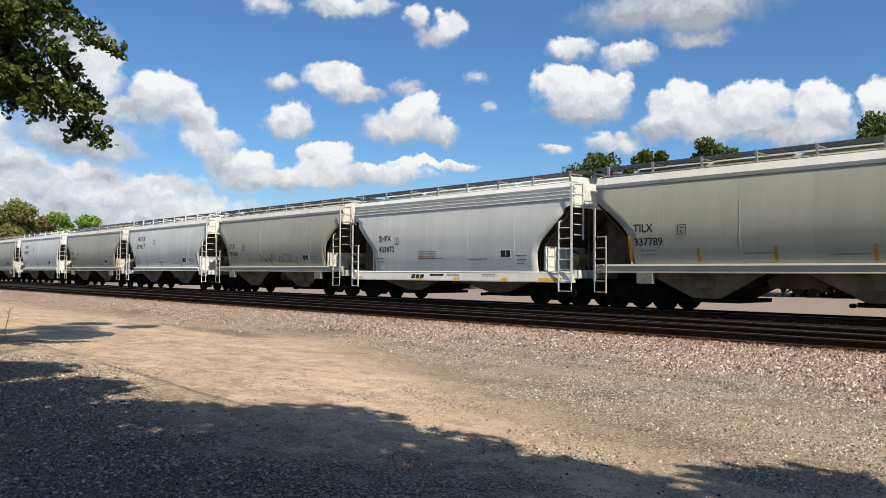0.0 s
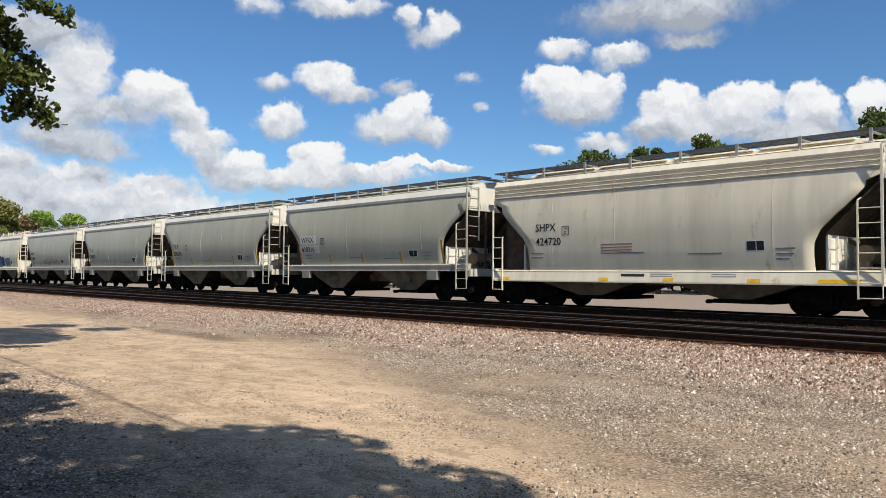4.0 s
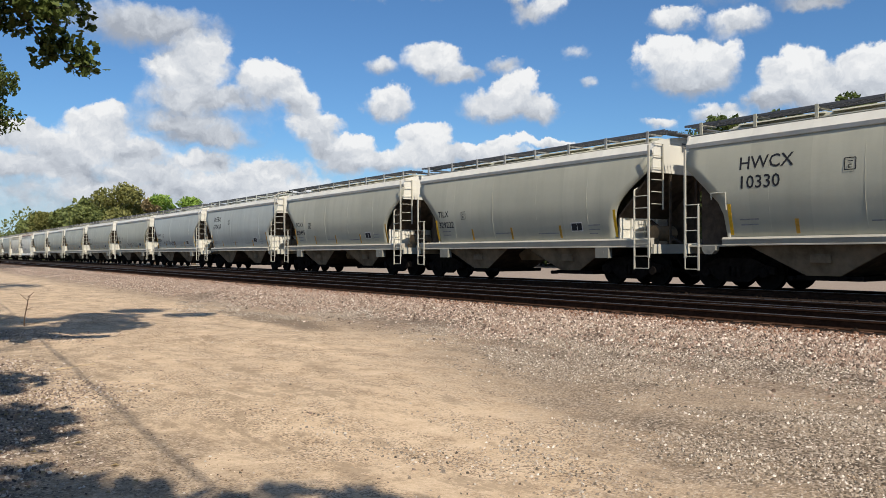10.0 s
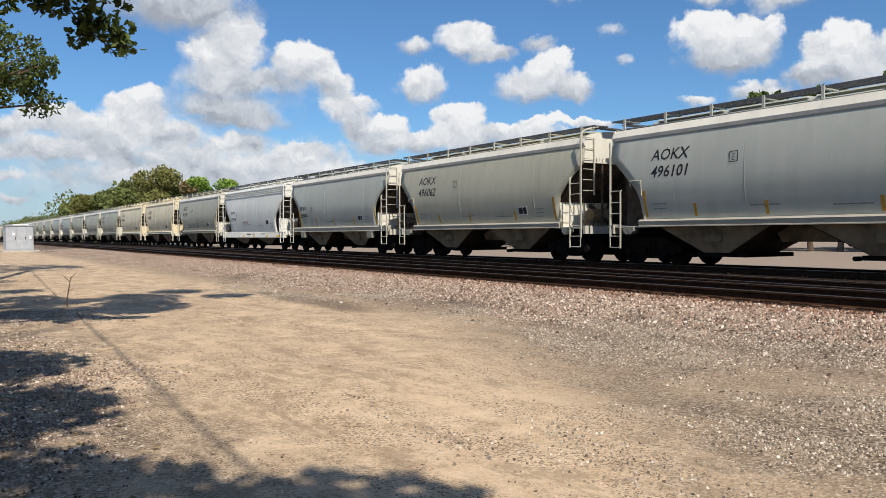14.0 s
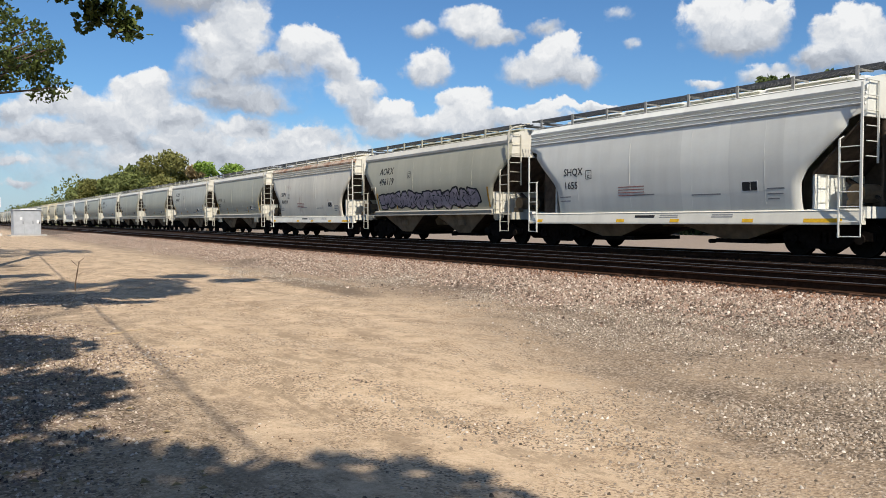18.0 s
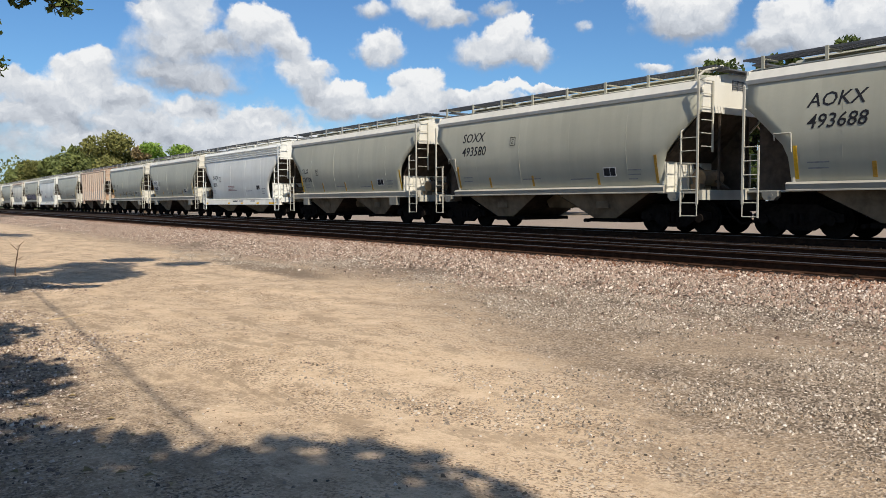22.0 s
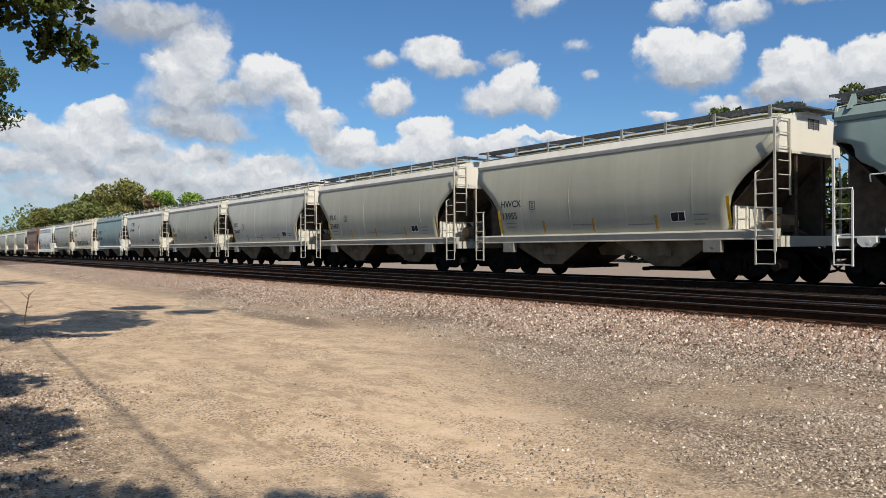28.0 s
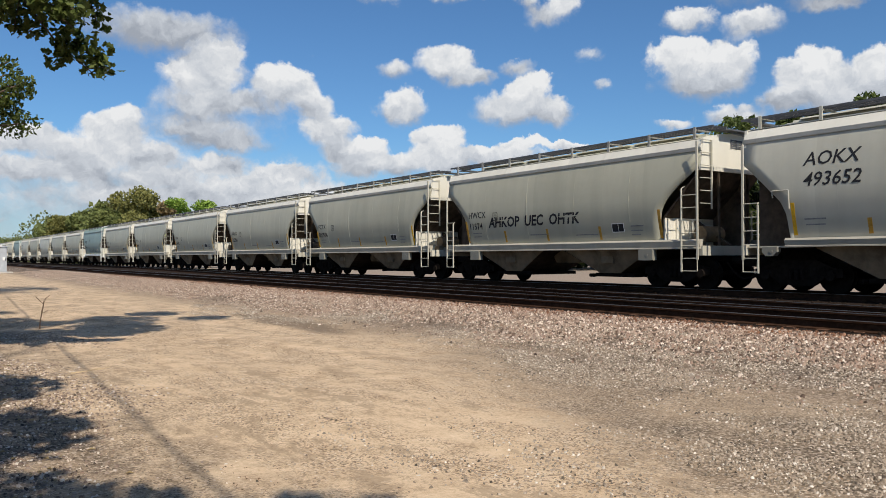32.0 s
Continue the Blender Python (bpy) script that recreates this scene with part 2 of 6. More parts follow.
def paint(name, color, dirt=(0.16, 0.13, 0.10), grime=0.16, rust=0.0, rough=0.42):
    """Weathered railway car paint: streaks that run down, blotches, and rust where asked."""
    mat, nt, bsdf = material(name, rough, 0.0, 0.15)
    where = shifted(nt, None)
    mp = nt.nodes.new("ShaderNodeMapping")
    mp.inputs["Scale"].default_value = (1.0, 2.0, 0.25)
    nt.links.new(where, mp.inputs[0])
    streak = nt.nodes.new("ShaderNodeTexNoise")
    streak.inputs["Scale"].default_value, streak.inputs["Detail"].default_value = 1.3, 7.0
    nt.links.new(mp.outputs[0], streak.inputs["Vector"])
    blot = nt.nodes.new("ShaderNodeTexNoise")
    blot.inputs["Scale"].default_value, blot.inputs["Detail"].default_value, blot.inputs["Roughness"].default_value = 0.7, 8.0, 0.65
    nt.links.new(where, blot.inputs["Vector"])
    a = ramp_node(nt, streak.outputs["Fac"], [(0.42, (0, 0, 0)), (0.78, (1, 1, 1))]).outputs[0]
    b = ramp_node(nt, blot.outputs["Fac"], [(0.45, (0, 0, 0)), (0.8, (1, 1, 1))]).outputs[0]
    col = mix_node(nt, "MIX", mix_node(nt, "MULTIPLY", 1.0, a, (grime, grime, grime)), color, dirt)
    soft = tuple(0.82 * c for c in color)
    col = mix_node(nt, "MIX", mix_node(nt, "MULTIPLY", 1.0, b, (0.6, 0.6, 0.6)), col, soft)
    if rust:
        spots = nt.nodes.new("ShaderNodeTexNoise")
        spots.inputs["Scale"].default_value, spots.inputs["Detail"].default_value, spots.inputs["Roughness"].default_value = 1.6, 9.0, 0.7
        mp2 = nt.nodes.new("ShaderNodeMapping")
        mp2.inputs["Scale"].default_value = (1.0, 1.0, 0.45)
        nt.links.new(where, mp2.inputs[0])
        nt.links.new(mp2.outputs[0], spots.inputs["Vector"])
        r = ramp_node(nt, spots.outputs["Fac"], [(0.62 - 0.22 * rust, (0, 0, 0)), (0.80 - 0.15 * rust, (1, 1, 1))]).outputs[0]
        col = mix_node(nt, "MIX", r, col, (0.33, 0.13, 0.045))
    # sheets between the welds differ a little in tone
    tc, info = nt.nodes.new("ShaderNodeTexCoord"), nt.nodes.new("ShaderNodeObjectInfo")
    cut = nt.nodes.new("ShaderNodeVectorMath")
    cut.operation = "MULTIPLY_ADD"
    cut.inputs[1].default_value, cut.inputs[2].default_value = (0.0, 1 / 1.66, 0.0), (0.0, 0.5, 0.0)
    nt.links.new(tc.outputs["Object"], cut.inputs[0])
    whole = nt.nodes.new("ShaderNodeVectorMath")
    whole.operation = "FLOOR"
    nt.links.new(cut.outputs[0], whole.inputs[0])
    dice = nt.nodes.new("ShaderNodeTexWhiteNoise")
    dice.noise_dimensions = "4D"
    nt.links.new(whole.outputs[0], dice.inputs["Vector"])
    nt.links.new(info.outputs["Random"], dice.inputs["W"])
    col = mix_node(nt, "MULTIPLY", 1.0, col, ramp_node(nt, dice.outputs["Value"], [(0.0, (0.90, 0.90, 0.90)), (1.0, (1.0, 1.0, 1.0))]).outputs[0])
    nt.links.new(col, bsdf.inputs["Base Color"])
    fine = noise_node(nt, 9.0, 4.0)
    bump(nt, bsdf, fine.outputs["Fac"], 0.12, 0.02)
    return mat


def plain(name, color, rough=0.7, metal=0.0, vary=0.25, scale=6.0, relief=0.15, sheen=0.12):
    mat, nt, bsdf = material(name, rough, metal, sheen)
    n = noise_node(nt, scale, 7.0, 0.65)
    dark = tuple(c * (1 - vary) for c in color)
    light = tuple(min(1.0, c * (1 + vary)) for c in color)
    nt.links.new(ramp_node(nt, n.outputs["Fac"], [(0.3, dark), (0.7, light)]).outputs[0], bsdf.inputs["Base Color"])
    if relief:
        bump(nt, bsdf, n.outputs["Fac"], relief, 0.02)
    return mat


GREY = paint("grey_car_paint", (0.495, 0.482, 0.378))
COOL = paint("cool_grey_car_paint", (0.49, 0.51, 0.455))
PALE = paint("pale_grey_car_paint", (0.59, 0.575, 0.48))
WHITE = paint("white_car_paint", (0.82, 0.82, 0.75), grime=0.12)
CREAM = paint("cream_car_paint", (0.83, 0.76, 0.59), grime=0.25, rust=0.08)
BEIGE = paint("beige_car_paint", (0.84, 0.73, 0.50), grime=0.25)
RUSTY = paint("rust_stained_white_paint", (0.82, 0.77, 0.64), grime=0.2, rust=0.10)
BROWN = paint("brown_car_paint", (0.24, 0.12, 0.07), dirt=(0.15, 0.085, 0.055), grime=0.5)
RUSTTOP = paint("rust_eaten_white_paint", (0.72, 0.62, 0.48), grime=0.25, rust=1.15)
BLUE = paint("light_blue_car_paint", (0.27, 0.36, 0.335), grime=0.25)
RIBBED = paint("tan_rusting_paint", (0.60, 0.44, 0.32), grime=0.4, rust=0.45)
LOWER = paint("repainted_pale_grey", (0.55, 0.53, 0.49), grime=0.3)
RIB = paint("tan_rib_paint", (0.54, 0.43, 0.34), grime=0.3, rust=0.15)
SILL = paint("pale_sill_paint", (0.48, 0.445, 0.365), grime=0.2)
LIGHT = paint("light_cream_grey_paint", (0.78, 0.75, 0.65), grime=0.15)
PADS = paint("grey_pad_paint", (0.27, 0.26, 0.22), grime=0.3)
PANEL = paint("pale_stencil_panel_paint", (0.60, 0.595, 0.56), grime=0.2)
FRAME = paint("galvanised_frame_paint", (0.60, 0.57, 0.47), grime=0.4)
# grime plus painted-in shade for end recesses and chute undersides
SLOPE = plain("shaded_grimy_slope_paint", (0.09, 0.069, 0.052), 0.9, 0, 0.4, 3, 0.15, 0.03)
CHUTE = plain("dusty_brown_chute_paint", (0.24, 0.175, 0.11), 0.9, 0, 0.45, 1.4, 0.15, 0.03)
GRATE = plain("grey_galvanised_grating", (0.13, 0.135, 0.14), 0.6, 0.3)
POST = plain("grey_walk_post_steel", (0.34, 0.34, 0.32), 0.6, 0.2)
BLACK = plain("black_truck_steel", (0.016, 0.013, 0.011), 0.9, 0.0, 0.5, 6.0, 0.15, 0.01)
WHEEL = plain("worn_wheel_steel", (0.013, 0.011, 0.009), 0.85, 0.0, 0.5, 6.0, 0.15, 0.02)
INK = plain("black_stencil_paint", (0.03, 0.03, 0.033), 0.6, 0, 0.2, 6, 0)
ORANGE = plain("faded_orange_stripe", (0.50, 0.28, 0.05), 0.6, 0, 0.35, 8, 0)
YELLOW = plain("yellow_safety_stripe", (0.72, 0.42, 0.03), 0.5, 0, 0.25, 8, 0)
PAPER = plain("white_stencil_panel", (0.75, 0.75, 0.73), 0.6, 0, 0.1, 8, 0)
FADED = plain("faded_grey_stencil", (0.26, 0.26, 0.26), 0.6, 0, 0.3, 8, 0)
REDINK = plain("faded_red_stencil", (0.35, 0.17, 0.14), 0.6, 0, 0.3, 8, 0)
SPRAYBLUE = plain("blue_spray_paint", (0.07, 0.23, 0.36), 0.5, 0, 0.4, 1.5, 0)
SPRAYPLUM = plain("dark_plum_spray_paint", (0.075, 0.055, 0.09), 0.6, 0, 0.4, 3, 0)
SPRAYNAVY = plain("dark_blue_spray_paint", (0.025, 0.04, 0.10), 0.5, 0, 0.3, 3, 0)
SPRAYLILAC = plain("greyish_lilac_spray_paint", (0.33, 0.29, 0.33), 0.5, 0, 0.3, 3, 0)
SPRAYDARK = plain("smoky_spray_paint", (0.16, 0.14, 0.12), 0.6, 0, 0.4, 3, 0)
RAIL = plain("rusty_rail_steel", (0.05, 0.027, 0.017), 0.85, 0.0, 0.4, 6.0, 0.15, 0.02)
SHINE = plain("polished_rail_head", (0.22, 0.21, 0.21), 0.4, 0.9, 0.15)
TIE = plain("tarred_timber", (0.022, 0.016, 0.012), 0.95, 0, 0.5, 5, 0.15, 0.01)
PLATE = plain("rusty_tie_plate", (0.13, 0.07, 0.045), 0.8, 0.2, 0.4)
CABINET = plain("grey_cabinet_paint", (0.42, 0.44, 0.46), 0.5, 0, 0.12, 2)
CONCRETE = plain("pale_concrete", (0.5, 0.47, 0.42), 0.9, 0, 0.2, 3)
BARK = plain("grey_brown_bark", (0.12, 0.09, 0.065), 0.95, 0, 0.5, 9, 0.6)
STRAW = plain("pale_dry_straw", (0.50, 0.38, 0.24), 0.9, 0, 0.25, 20, 0)
DRY = plain("dry_stem", (0.16, 0.10, 0.06), 0.9, 0, 0.4, 20, 0)
GREYPOLE = plain("weathered_pole_steel", (0.4, 0.4, 0.4), 0.6, 0.3, 0.2)


def leaves_material(name, dark, light, shine=0.45):
    mat, nt, bsdf = material(name, shine)
    geo = nt.nodes.new("ShaderNodeNewGeometry")
    n = noise_node(nt, 0.45, 4.0)
    mix = nt.nodes.new("ShaderNodeMath")
    mix.operation = "ADD"
    half = nt.nodes.new("ShaderNodeMath")
    half.operation, half.inputs[1].default_value = "MULTIPLY", 0.5
    nt.links.new(geo.outputs["Random Per Island"], half.inputs[0])
    nt.links.new(half.outputs[0], mix.inputs[0])
    less = nt.nodes.new("ShaderNodeMath")
    less.operation, less.inputs[1].default_value = "MULTIPLY", 0.6
    nt.links.new(n.outputs["Fac"], less.inputs[0])
    nt.links.new(less.outputs[0], mix.inputs[1])
    col = ramp_node(nt, mix.outputs[0], [(0.15, dark), (0.85, light)]).outputs[0]
    nt.links.new(col, bsdf.inputs["Base Color"])
    trans = nt.nodes.new("ShaderNodeBsdfTranslucent")
    nt.links.new(col, trans.inputs[0])
    ms = nt.nodes.new("ShaderNodeMixShader")
    ms.inputs[0].default_value = 0.3
    nt.links.new(bsdf.outputs[0], ms.inputs[1])
    nt.links.new(trans.outputs[0], ms.inputs[2])
    nt.links.new(ms.outputs[0], nt.nodes["Material Output"].inputs[0])
    return mat


LEAF = leaves_material("dark_green_leaves", (0.035, 0.055, 0.014), (0.15, 0.185, 0.05))
TREELEAF = leaves_material("mid_green_leaves", (0.05, 0.075, 0.022), (0.16, 0.20, 0.06))
WOODLEAF = leaves_material("dusty_wood_leaves", (0.10, 0.125, 0.042), (0.24, 0.27, 0.09))
LEAFBRIGHT = leaves_material("fresh_green_leaves", (0.16, 0.26, 0.045), (0.34, 0.47, 0.10))
HEDGELEAF = leaves_material("deep_green_hedge_leaves", (0.018, 0.028, 0.009), (0.075, 0.095, 0.03))
LEAFOLIVE = leaves_material("olive_green_leaves", (0.13, 0.135, 0.045), (0.31, 0.30, 0.10))
LEAFRED = leaves_material("browning_leaves", (0.20, 0.16, 0.075), (0.42, 0.32, 0.17))


def ground_material():
    """Sandy lane, grey gravel beside it, pinkish ballast by the tracks; edges broken by noise."""
    mat, nt, bsdf = material("sand_and_gravel_ground", 0.95)
    tc = nt.nodes.new("ShaderNodeTexCoord")
    sep = nt.nodes.new("ShaderNodeSeparateXYZ")
    nt.links.new(tc.outputs["Object"], sep.inputs[0])
    broad, mid_, fine = noise_node(nt, 0.35, 6.0), noise_node(nt, 2.6, 6.0, 0.7), noise_node(nt, 30.0, 4.0, 0.7)

    def maths(op, a, b=0.0):
        n = nt.nodes.new("ShaderNodeMath")
        n.operation = op
        for i, v in enumerate((a, b)):
            if isinstance(v, (int, float)):
                n.inputs[i].default_value = v
            else:
                nt.links.new(v, n.inputs[i])
        return n.outputs[0]

    def step(v, lo, hi):
        n = nt.nodes.new("ShaderNodeMapRange")
        n.interpolation_type = "SMOOTHSTEP"
        n.inputs[1].default_value, n.inputs[2].default_value = lo, hi
        nt.links.new(v, n.inputs[0])
        return n.outputs[0]

    wob = maths("ADD", maths("MULTIPLY", maths("SUBTRACT", broad.outputs["Fac"], 0.5), 3.0), maths("MULTIPLY", maths("SUBTRACT", mid_.outputs["Fac"], 0.5), 2.6))
    x = maths("ADD", sep.outputs[0], wob)
    near = maths("MINIMUM", maths("MAXIMUM", maths("SUBTRACT", 10.0, sep.outputs[1]), 0.0), 12.0)
    bent = maths("ADD", x, maths("MULTIPLY", near, 0.42))
    lane = maths("MULTIPLY", step(x, -0.1, 1.7), maths("SUBTRACT", 1.0, step(bent, 5.2, 7.4)))
    bed = step(x, 6.0, 8.6)
    # band across both tracks, its colour darkened for the shade among the rails
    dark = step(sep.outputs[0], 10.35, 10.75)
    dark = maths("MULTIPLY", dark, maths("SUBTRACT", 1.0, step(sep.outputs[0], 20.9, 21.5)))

    def cells_of(scale, stretch=None):
        n = nt.nodes.new("ShaderNodeTexVoronoi")
        n.inputs["Scale"].default_value = scale
        if stretch:
            mp = nt.nodes.new("ShaderNodeMapping")
            mp.inputs["Scale"].default_value = stretch
            nt.links.new(tc.outputs["Object"], mp.inputs[0])
            nt.links.new(mp.outputs[0], n.inputs["Vector"])
        else:
            nt.links.new(tc.outputs["Object"], n.inputs["Vector"])
        p = nt.nodes.new("ShaderNodeSeparateColor")
        nt.links.new(n.outputs["Color"], p.inputs[0])
        return n, p

    cells, pick = cells_of(24.0)
    bits, pick2 = cells_of(60.0)
    dust, pick3 = cells_of(75.0)
    gravel = ramp_node(nt, pick2.outputs[0], [(0.0, (0.05, 0.038, 0.028)), (0.45, (0.17, 0.13, 0.092)), (0.8, (0.34, 0.265, 0.195)), (1.0, (0.60, 0.50, 0.40))]).outputs[0]
    ballast = ramp_node(nt, pick.outputs[0], [(0.0, (0.05, 0.035, 0.026)), (0.5, (0.15, 0.108, 0.08)), (0.8, (0.27, 0.21, 0.16)), (1.0, (0.50, 0.42, 0.34))]).outputs[0]
    grains = noise_node(nt, 140.0, 3.0, 0.75)
    tone = maths("ADD", maths("MULTIPLY", mid_.outputs["Fac"], 0.4), maths("ADD", maths("MULTIPLY", fine.outputs["Fac"], 0.3), maths("MULTIPLY", grains.outputs["Fac"], 0.3)))
    sand = ramp_node(nt, tone, [(0.38, (0.34, 0.235, 0.145)), (0.47, (0.59, 0.435, 0.285)), (0.60, (0.75, 0.58, 0.40))]).outputs[0]
    # clods and scattered grit in drifts along the lane
    drift = noise_node(nt, 1.1, 6.0, 0.7, (1.7, 0.6, 1.0))
    speck = maths("MULTIPLY", step(pick3.outputs[1], 0.55, 0.62), step(drift.outputs["Fac"], 0.38, 0.58))
    grit = ramp_node(nt, pick3.outputs[0], [(0.0, (0.10, 0.07, 0.048)), (0.6, (0.27, 0.185, 0.12)), (1.0, (0.74, 0.62, 0.48))]).outputs[0]
    sand = mix_node(nt, "MIX", maths("MULTIPLY", speck, 0.85), sand, grit)
    # damp-looking darker streaks where wheels turned
    worn = noise_node(nt, 1.3, 9.0, 0.78, (1.5, 0.6, 1.0))
    sand = mix_node(nt, "MIX", maths("MULTIPLY", step(worn.outputs["Fac"], 0.53, 0.585), 0.62), sand, (0.34, 0.25, 0.165))
    gravel = mix_node(nt, "MIX", step(broad.outputs["Fac"], 0.40, 0.62), gravel, mix_node(nt, "MIX", 0.5, gravel, sand))
    col = mix_node(nt, "MIX", bed, gravel, ballast)
    col = mix_node(nt, "MIX", lane, col, sand)
    # trodden dark patch at the lane's edge; shade between the rails painted near-black
    px = maths("DIVIDE", maths("SUBTRACT", maths("ADD", sep.outputs[0], maths("MULTIPLY", wob, 0.3)), 6.0), 0.55)
    py = maths("DIVIDE", maths("SUBTRACT", sep.outputs[1], 15.4), 3.2)
    patch = maths("SUBTRACT", 1.0, step(maths("ADD", maths("MULTIPLY", px, px), maths("MULTIPLY", py, py)), 0.3, 1.3))
    col = mix_node(nt, "MIX", maths("MULTIPLY", patch, 0.8), col, (0.17, 0.13, 0.095))
    rust = step(sep.outputs[0], 9.6, 10.3)
    col = mix_node(nt, "MIX", maths("MULTIPLY", rust, 0.6), col, (0.20, 0.10, 0.06))
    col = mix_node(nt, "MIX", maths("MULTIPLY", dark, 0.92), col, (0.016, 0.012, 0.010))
    beyond = step(sep.outputs[0], 21.4, 22.6)
    col = mix_node(nt, "MIX", maths("MULTIPLY", beyond, 0.55), col, (0.42, 0.365, 0.295))
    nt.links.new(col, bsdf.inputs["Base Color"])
    coarse = maths("MULTIPLY", maths("ADD", maths("MULTIPLY", cells.outputs["Distance"], maths("MULTIPLY", bed, 1.6)), maths("MULTIPLY", bits.outputs["Distance"], 0.4)), maths("SUBTRACT", 1.0, maths("MULTIPLY", lane, 0.85)))
    rise = maths("ADD", coarse, maths("ADD", maths("MULTIPLY", fine.outputs["Fac"], 0.4), maths("MULTIPLY", grains.outputs["Fac"], 0.03)))
    rise = maths("MULTIPLY", maths("ADD", rise, maths("MULTIPLY", speck, 0.25)), maths("SUBTRACT", 1.0, maths("MULTIPLY", beyond, 0.8)))
    bump(nt, bsdf, rise, 0.8, 0.025)
    return mat


GROUND = ground_material()


def stone_material(name, stops):
    mat, nt, bsdf = material(name, 0.9)
    geo = nt.nodes.new("ShaderNodeNewGeometry")
    nt.links.new(ramp_node(nt, geo.outputs["Random Per Island"], stops).outputs[0], bsdf.inputs["Base Color"])
    return mat


STONE = stone_material("crushed_pinkish_ballast", [(0, (0.07, 0.049, 0.038)), (0.16, (0.175, 0.119, 0.089)), (0.3, (0.441, 0.308, 0.234)), (0.45, (0.203, 0.153, 0.121)), (0.6, (0.475, 0.371, 0.288)), (0.74, (0.266, 0.172, 0.123)), (0.9, (0.599, 0.486, 0.39)), (1, (0.802, 0.701, 0.599))])
PEBBLE = stone_material("grey_gravel_stone", [(0, (0.079, 0.064, 0.051)), (0.16, (0.192, 0.154, 0.116)), (0.32, (0.424, 0.345, 0.266)), (0.46, (0.215, 0.18, 0.144)), (0.6, (0.469, 0.384, 0.297)), (0.74, (0.271, 0.212, 0.159)), (0.92, (0.576, 0.501, 0.412)), (1, (0.814, 0.74, 0.65))])
CLOD = stone_material("dark_sandy_clods", [(0.0, (0.07, 0.045, 0.03)), (0.5, (0.24, 0.155, 0.095)), (0.85, (0.58, 0.44, 0.29)), (1.0, (0.86, 0.76, 0.63))])
CHIP = stone_material("bark_and_gravel_chips", [(0.0, (0.07, 0.052, 0.042)), (0.3, (0.30, 0.215, 0.165)), (0.5, (0.20, 0.15, 0.12)), (0.8, (0.48, 0.385, 0.31)), (1.0, (0.76, 0.68, 0.58))])
RUSTSTONE = stone_material("rust_stained_ballast", [(0.0, (0.06, 0.032, 0.02)), (0.6, (0.22, 0.11, 0.065)), (1.0, (0.40, 0.24, 0.16))])
# ---- building helpers ----
def mesh_of(name, bm, smooth=False):
    me = bpy.data.meshes.new(name)
    bm.to_mesh(me)
    bm.free()
    if smooth:
        for p in me.polygons:
            p.use_smooth = True
    return me


def raw_mesh(name, verts, faces, smooth=False):
    me = bpy.data.meshes.new(name)
    me.from_pydata([tuple(v) for v in verts], [], faces)
    me.update()
    if smooth:
        for p in me.polygons:
            p.use_smooth = True
    return me


def add_box(bm, x0, x1, y0, y1, z0, z1):
    m = Matrix.LocRotScale(((x0 + x1) / 2, (y0 + y1) / 2, (z0 + z1) / 2), None, (abs(x1 - x0), abs(y1 - y0), abs(z1 - z0)))
    return bmesh.ops.create_cube(bm, size=1.0, matrix=m)["verts"]


def add_tube(bm, p, q, r, n=6, r2=None):
    p, q = Vector(p), Vector(q)
    d = q - p
    m = Matrix.Translation((p + q) / 2) @ d.to_track_quat("Z", "Y").to_matrix().to_4x4()
    bmesh.ops.create_cone(bm, cap_ends=True, segments=n, radius1=r, radius2=r if r2 is None else r2, depth=d.length, matrix=m)


def add_prism(bm, outline, axis, lo, hi):
    """A plate: an outline in the two other axes, drawn from lo to hi along axis (0 x, 1 y, 2 z)."""
    rings = []
    for v in (lo, hi):
        ring = []
        for a, b in outline:
            co = [a, b]
            co.insert(axis, v)
            ring.append(bm.verts.new(co))
        rings.append(ring)
    n = len(outline)
    for i in range(n):
        bm.faces.new((rings[0][i], rings[0][(i + 1) % n], rings[1][(i + 1) % n], rings[1][i]))
    bm.faces.new(list(reversed(rings[0])))
    bm.faces.new(rings[1])


def done(bm):
    bmesh.ops.recalc_face_normals(bm, faces=bm.faces)
    return bm


def piece(name, me, mat, parent=None, at=None, label=""):
    """One mesh object; the material sits on the object, so alike cars of other colours share the mesh."""
    if not me.materials:
        me.materials.append(mat)
    ob = new(name, me)
    ob.material_slots[0].link = "OBJECT"
    ob.material_slots[0].material = mat
    if parent is not None:
        ob.parent = parent
    if at is not None:
        ob.matrix_basis = at
    if label:
        ob["label"] = label
    return ob


# ---- ground and tracks ----
def ground_height(x, y):
    h = 0.0
    if 6.0 < x <= 9.9:
        u = (x - 6.0) / 3.9
        h = 0.20 * u * u * (3 - 2 * u)
    elif 9.9 < x < 21.8:
        h = 0.20
    elif 21.8 <= x < 25.0:
        u = (25.0 - x) / 3.2
        h = 0.20 * u * u * (3 - 2 * u)
    return h


GRID = {}


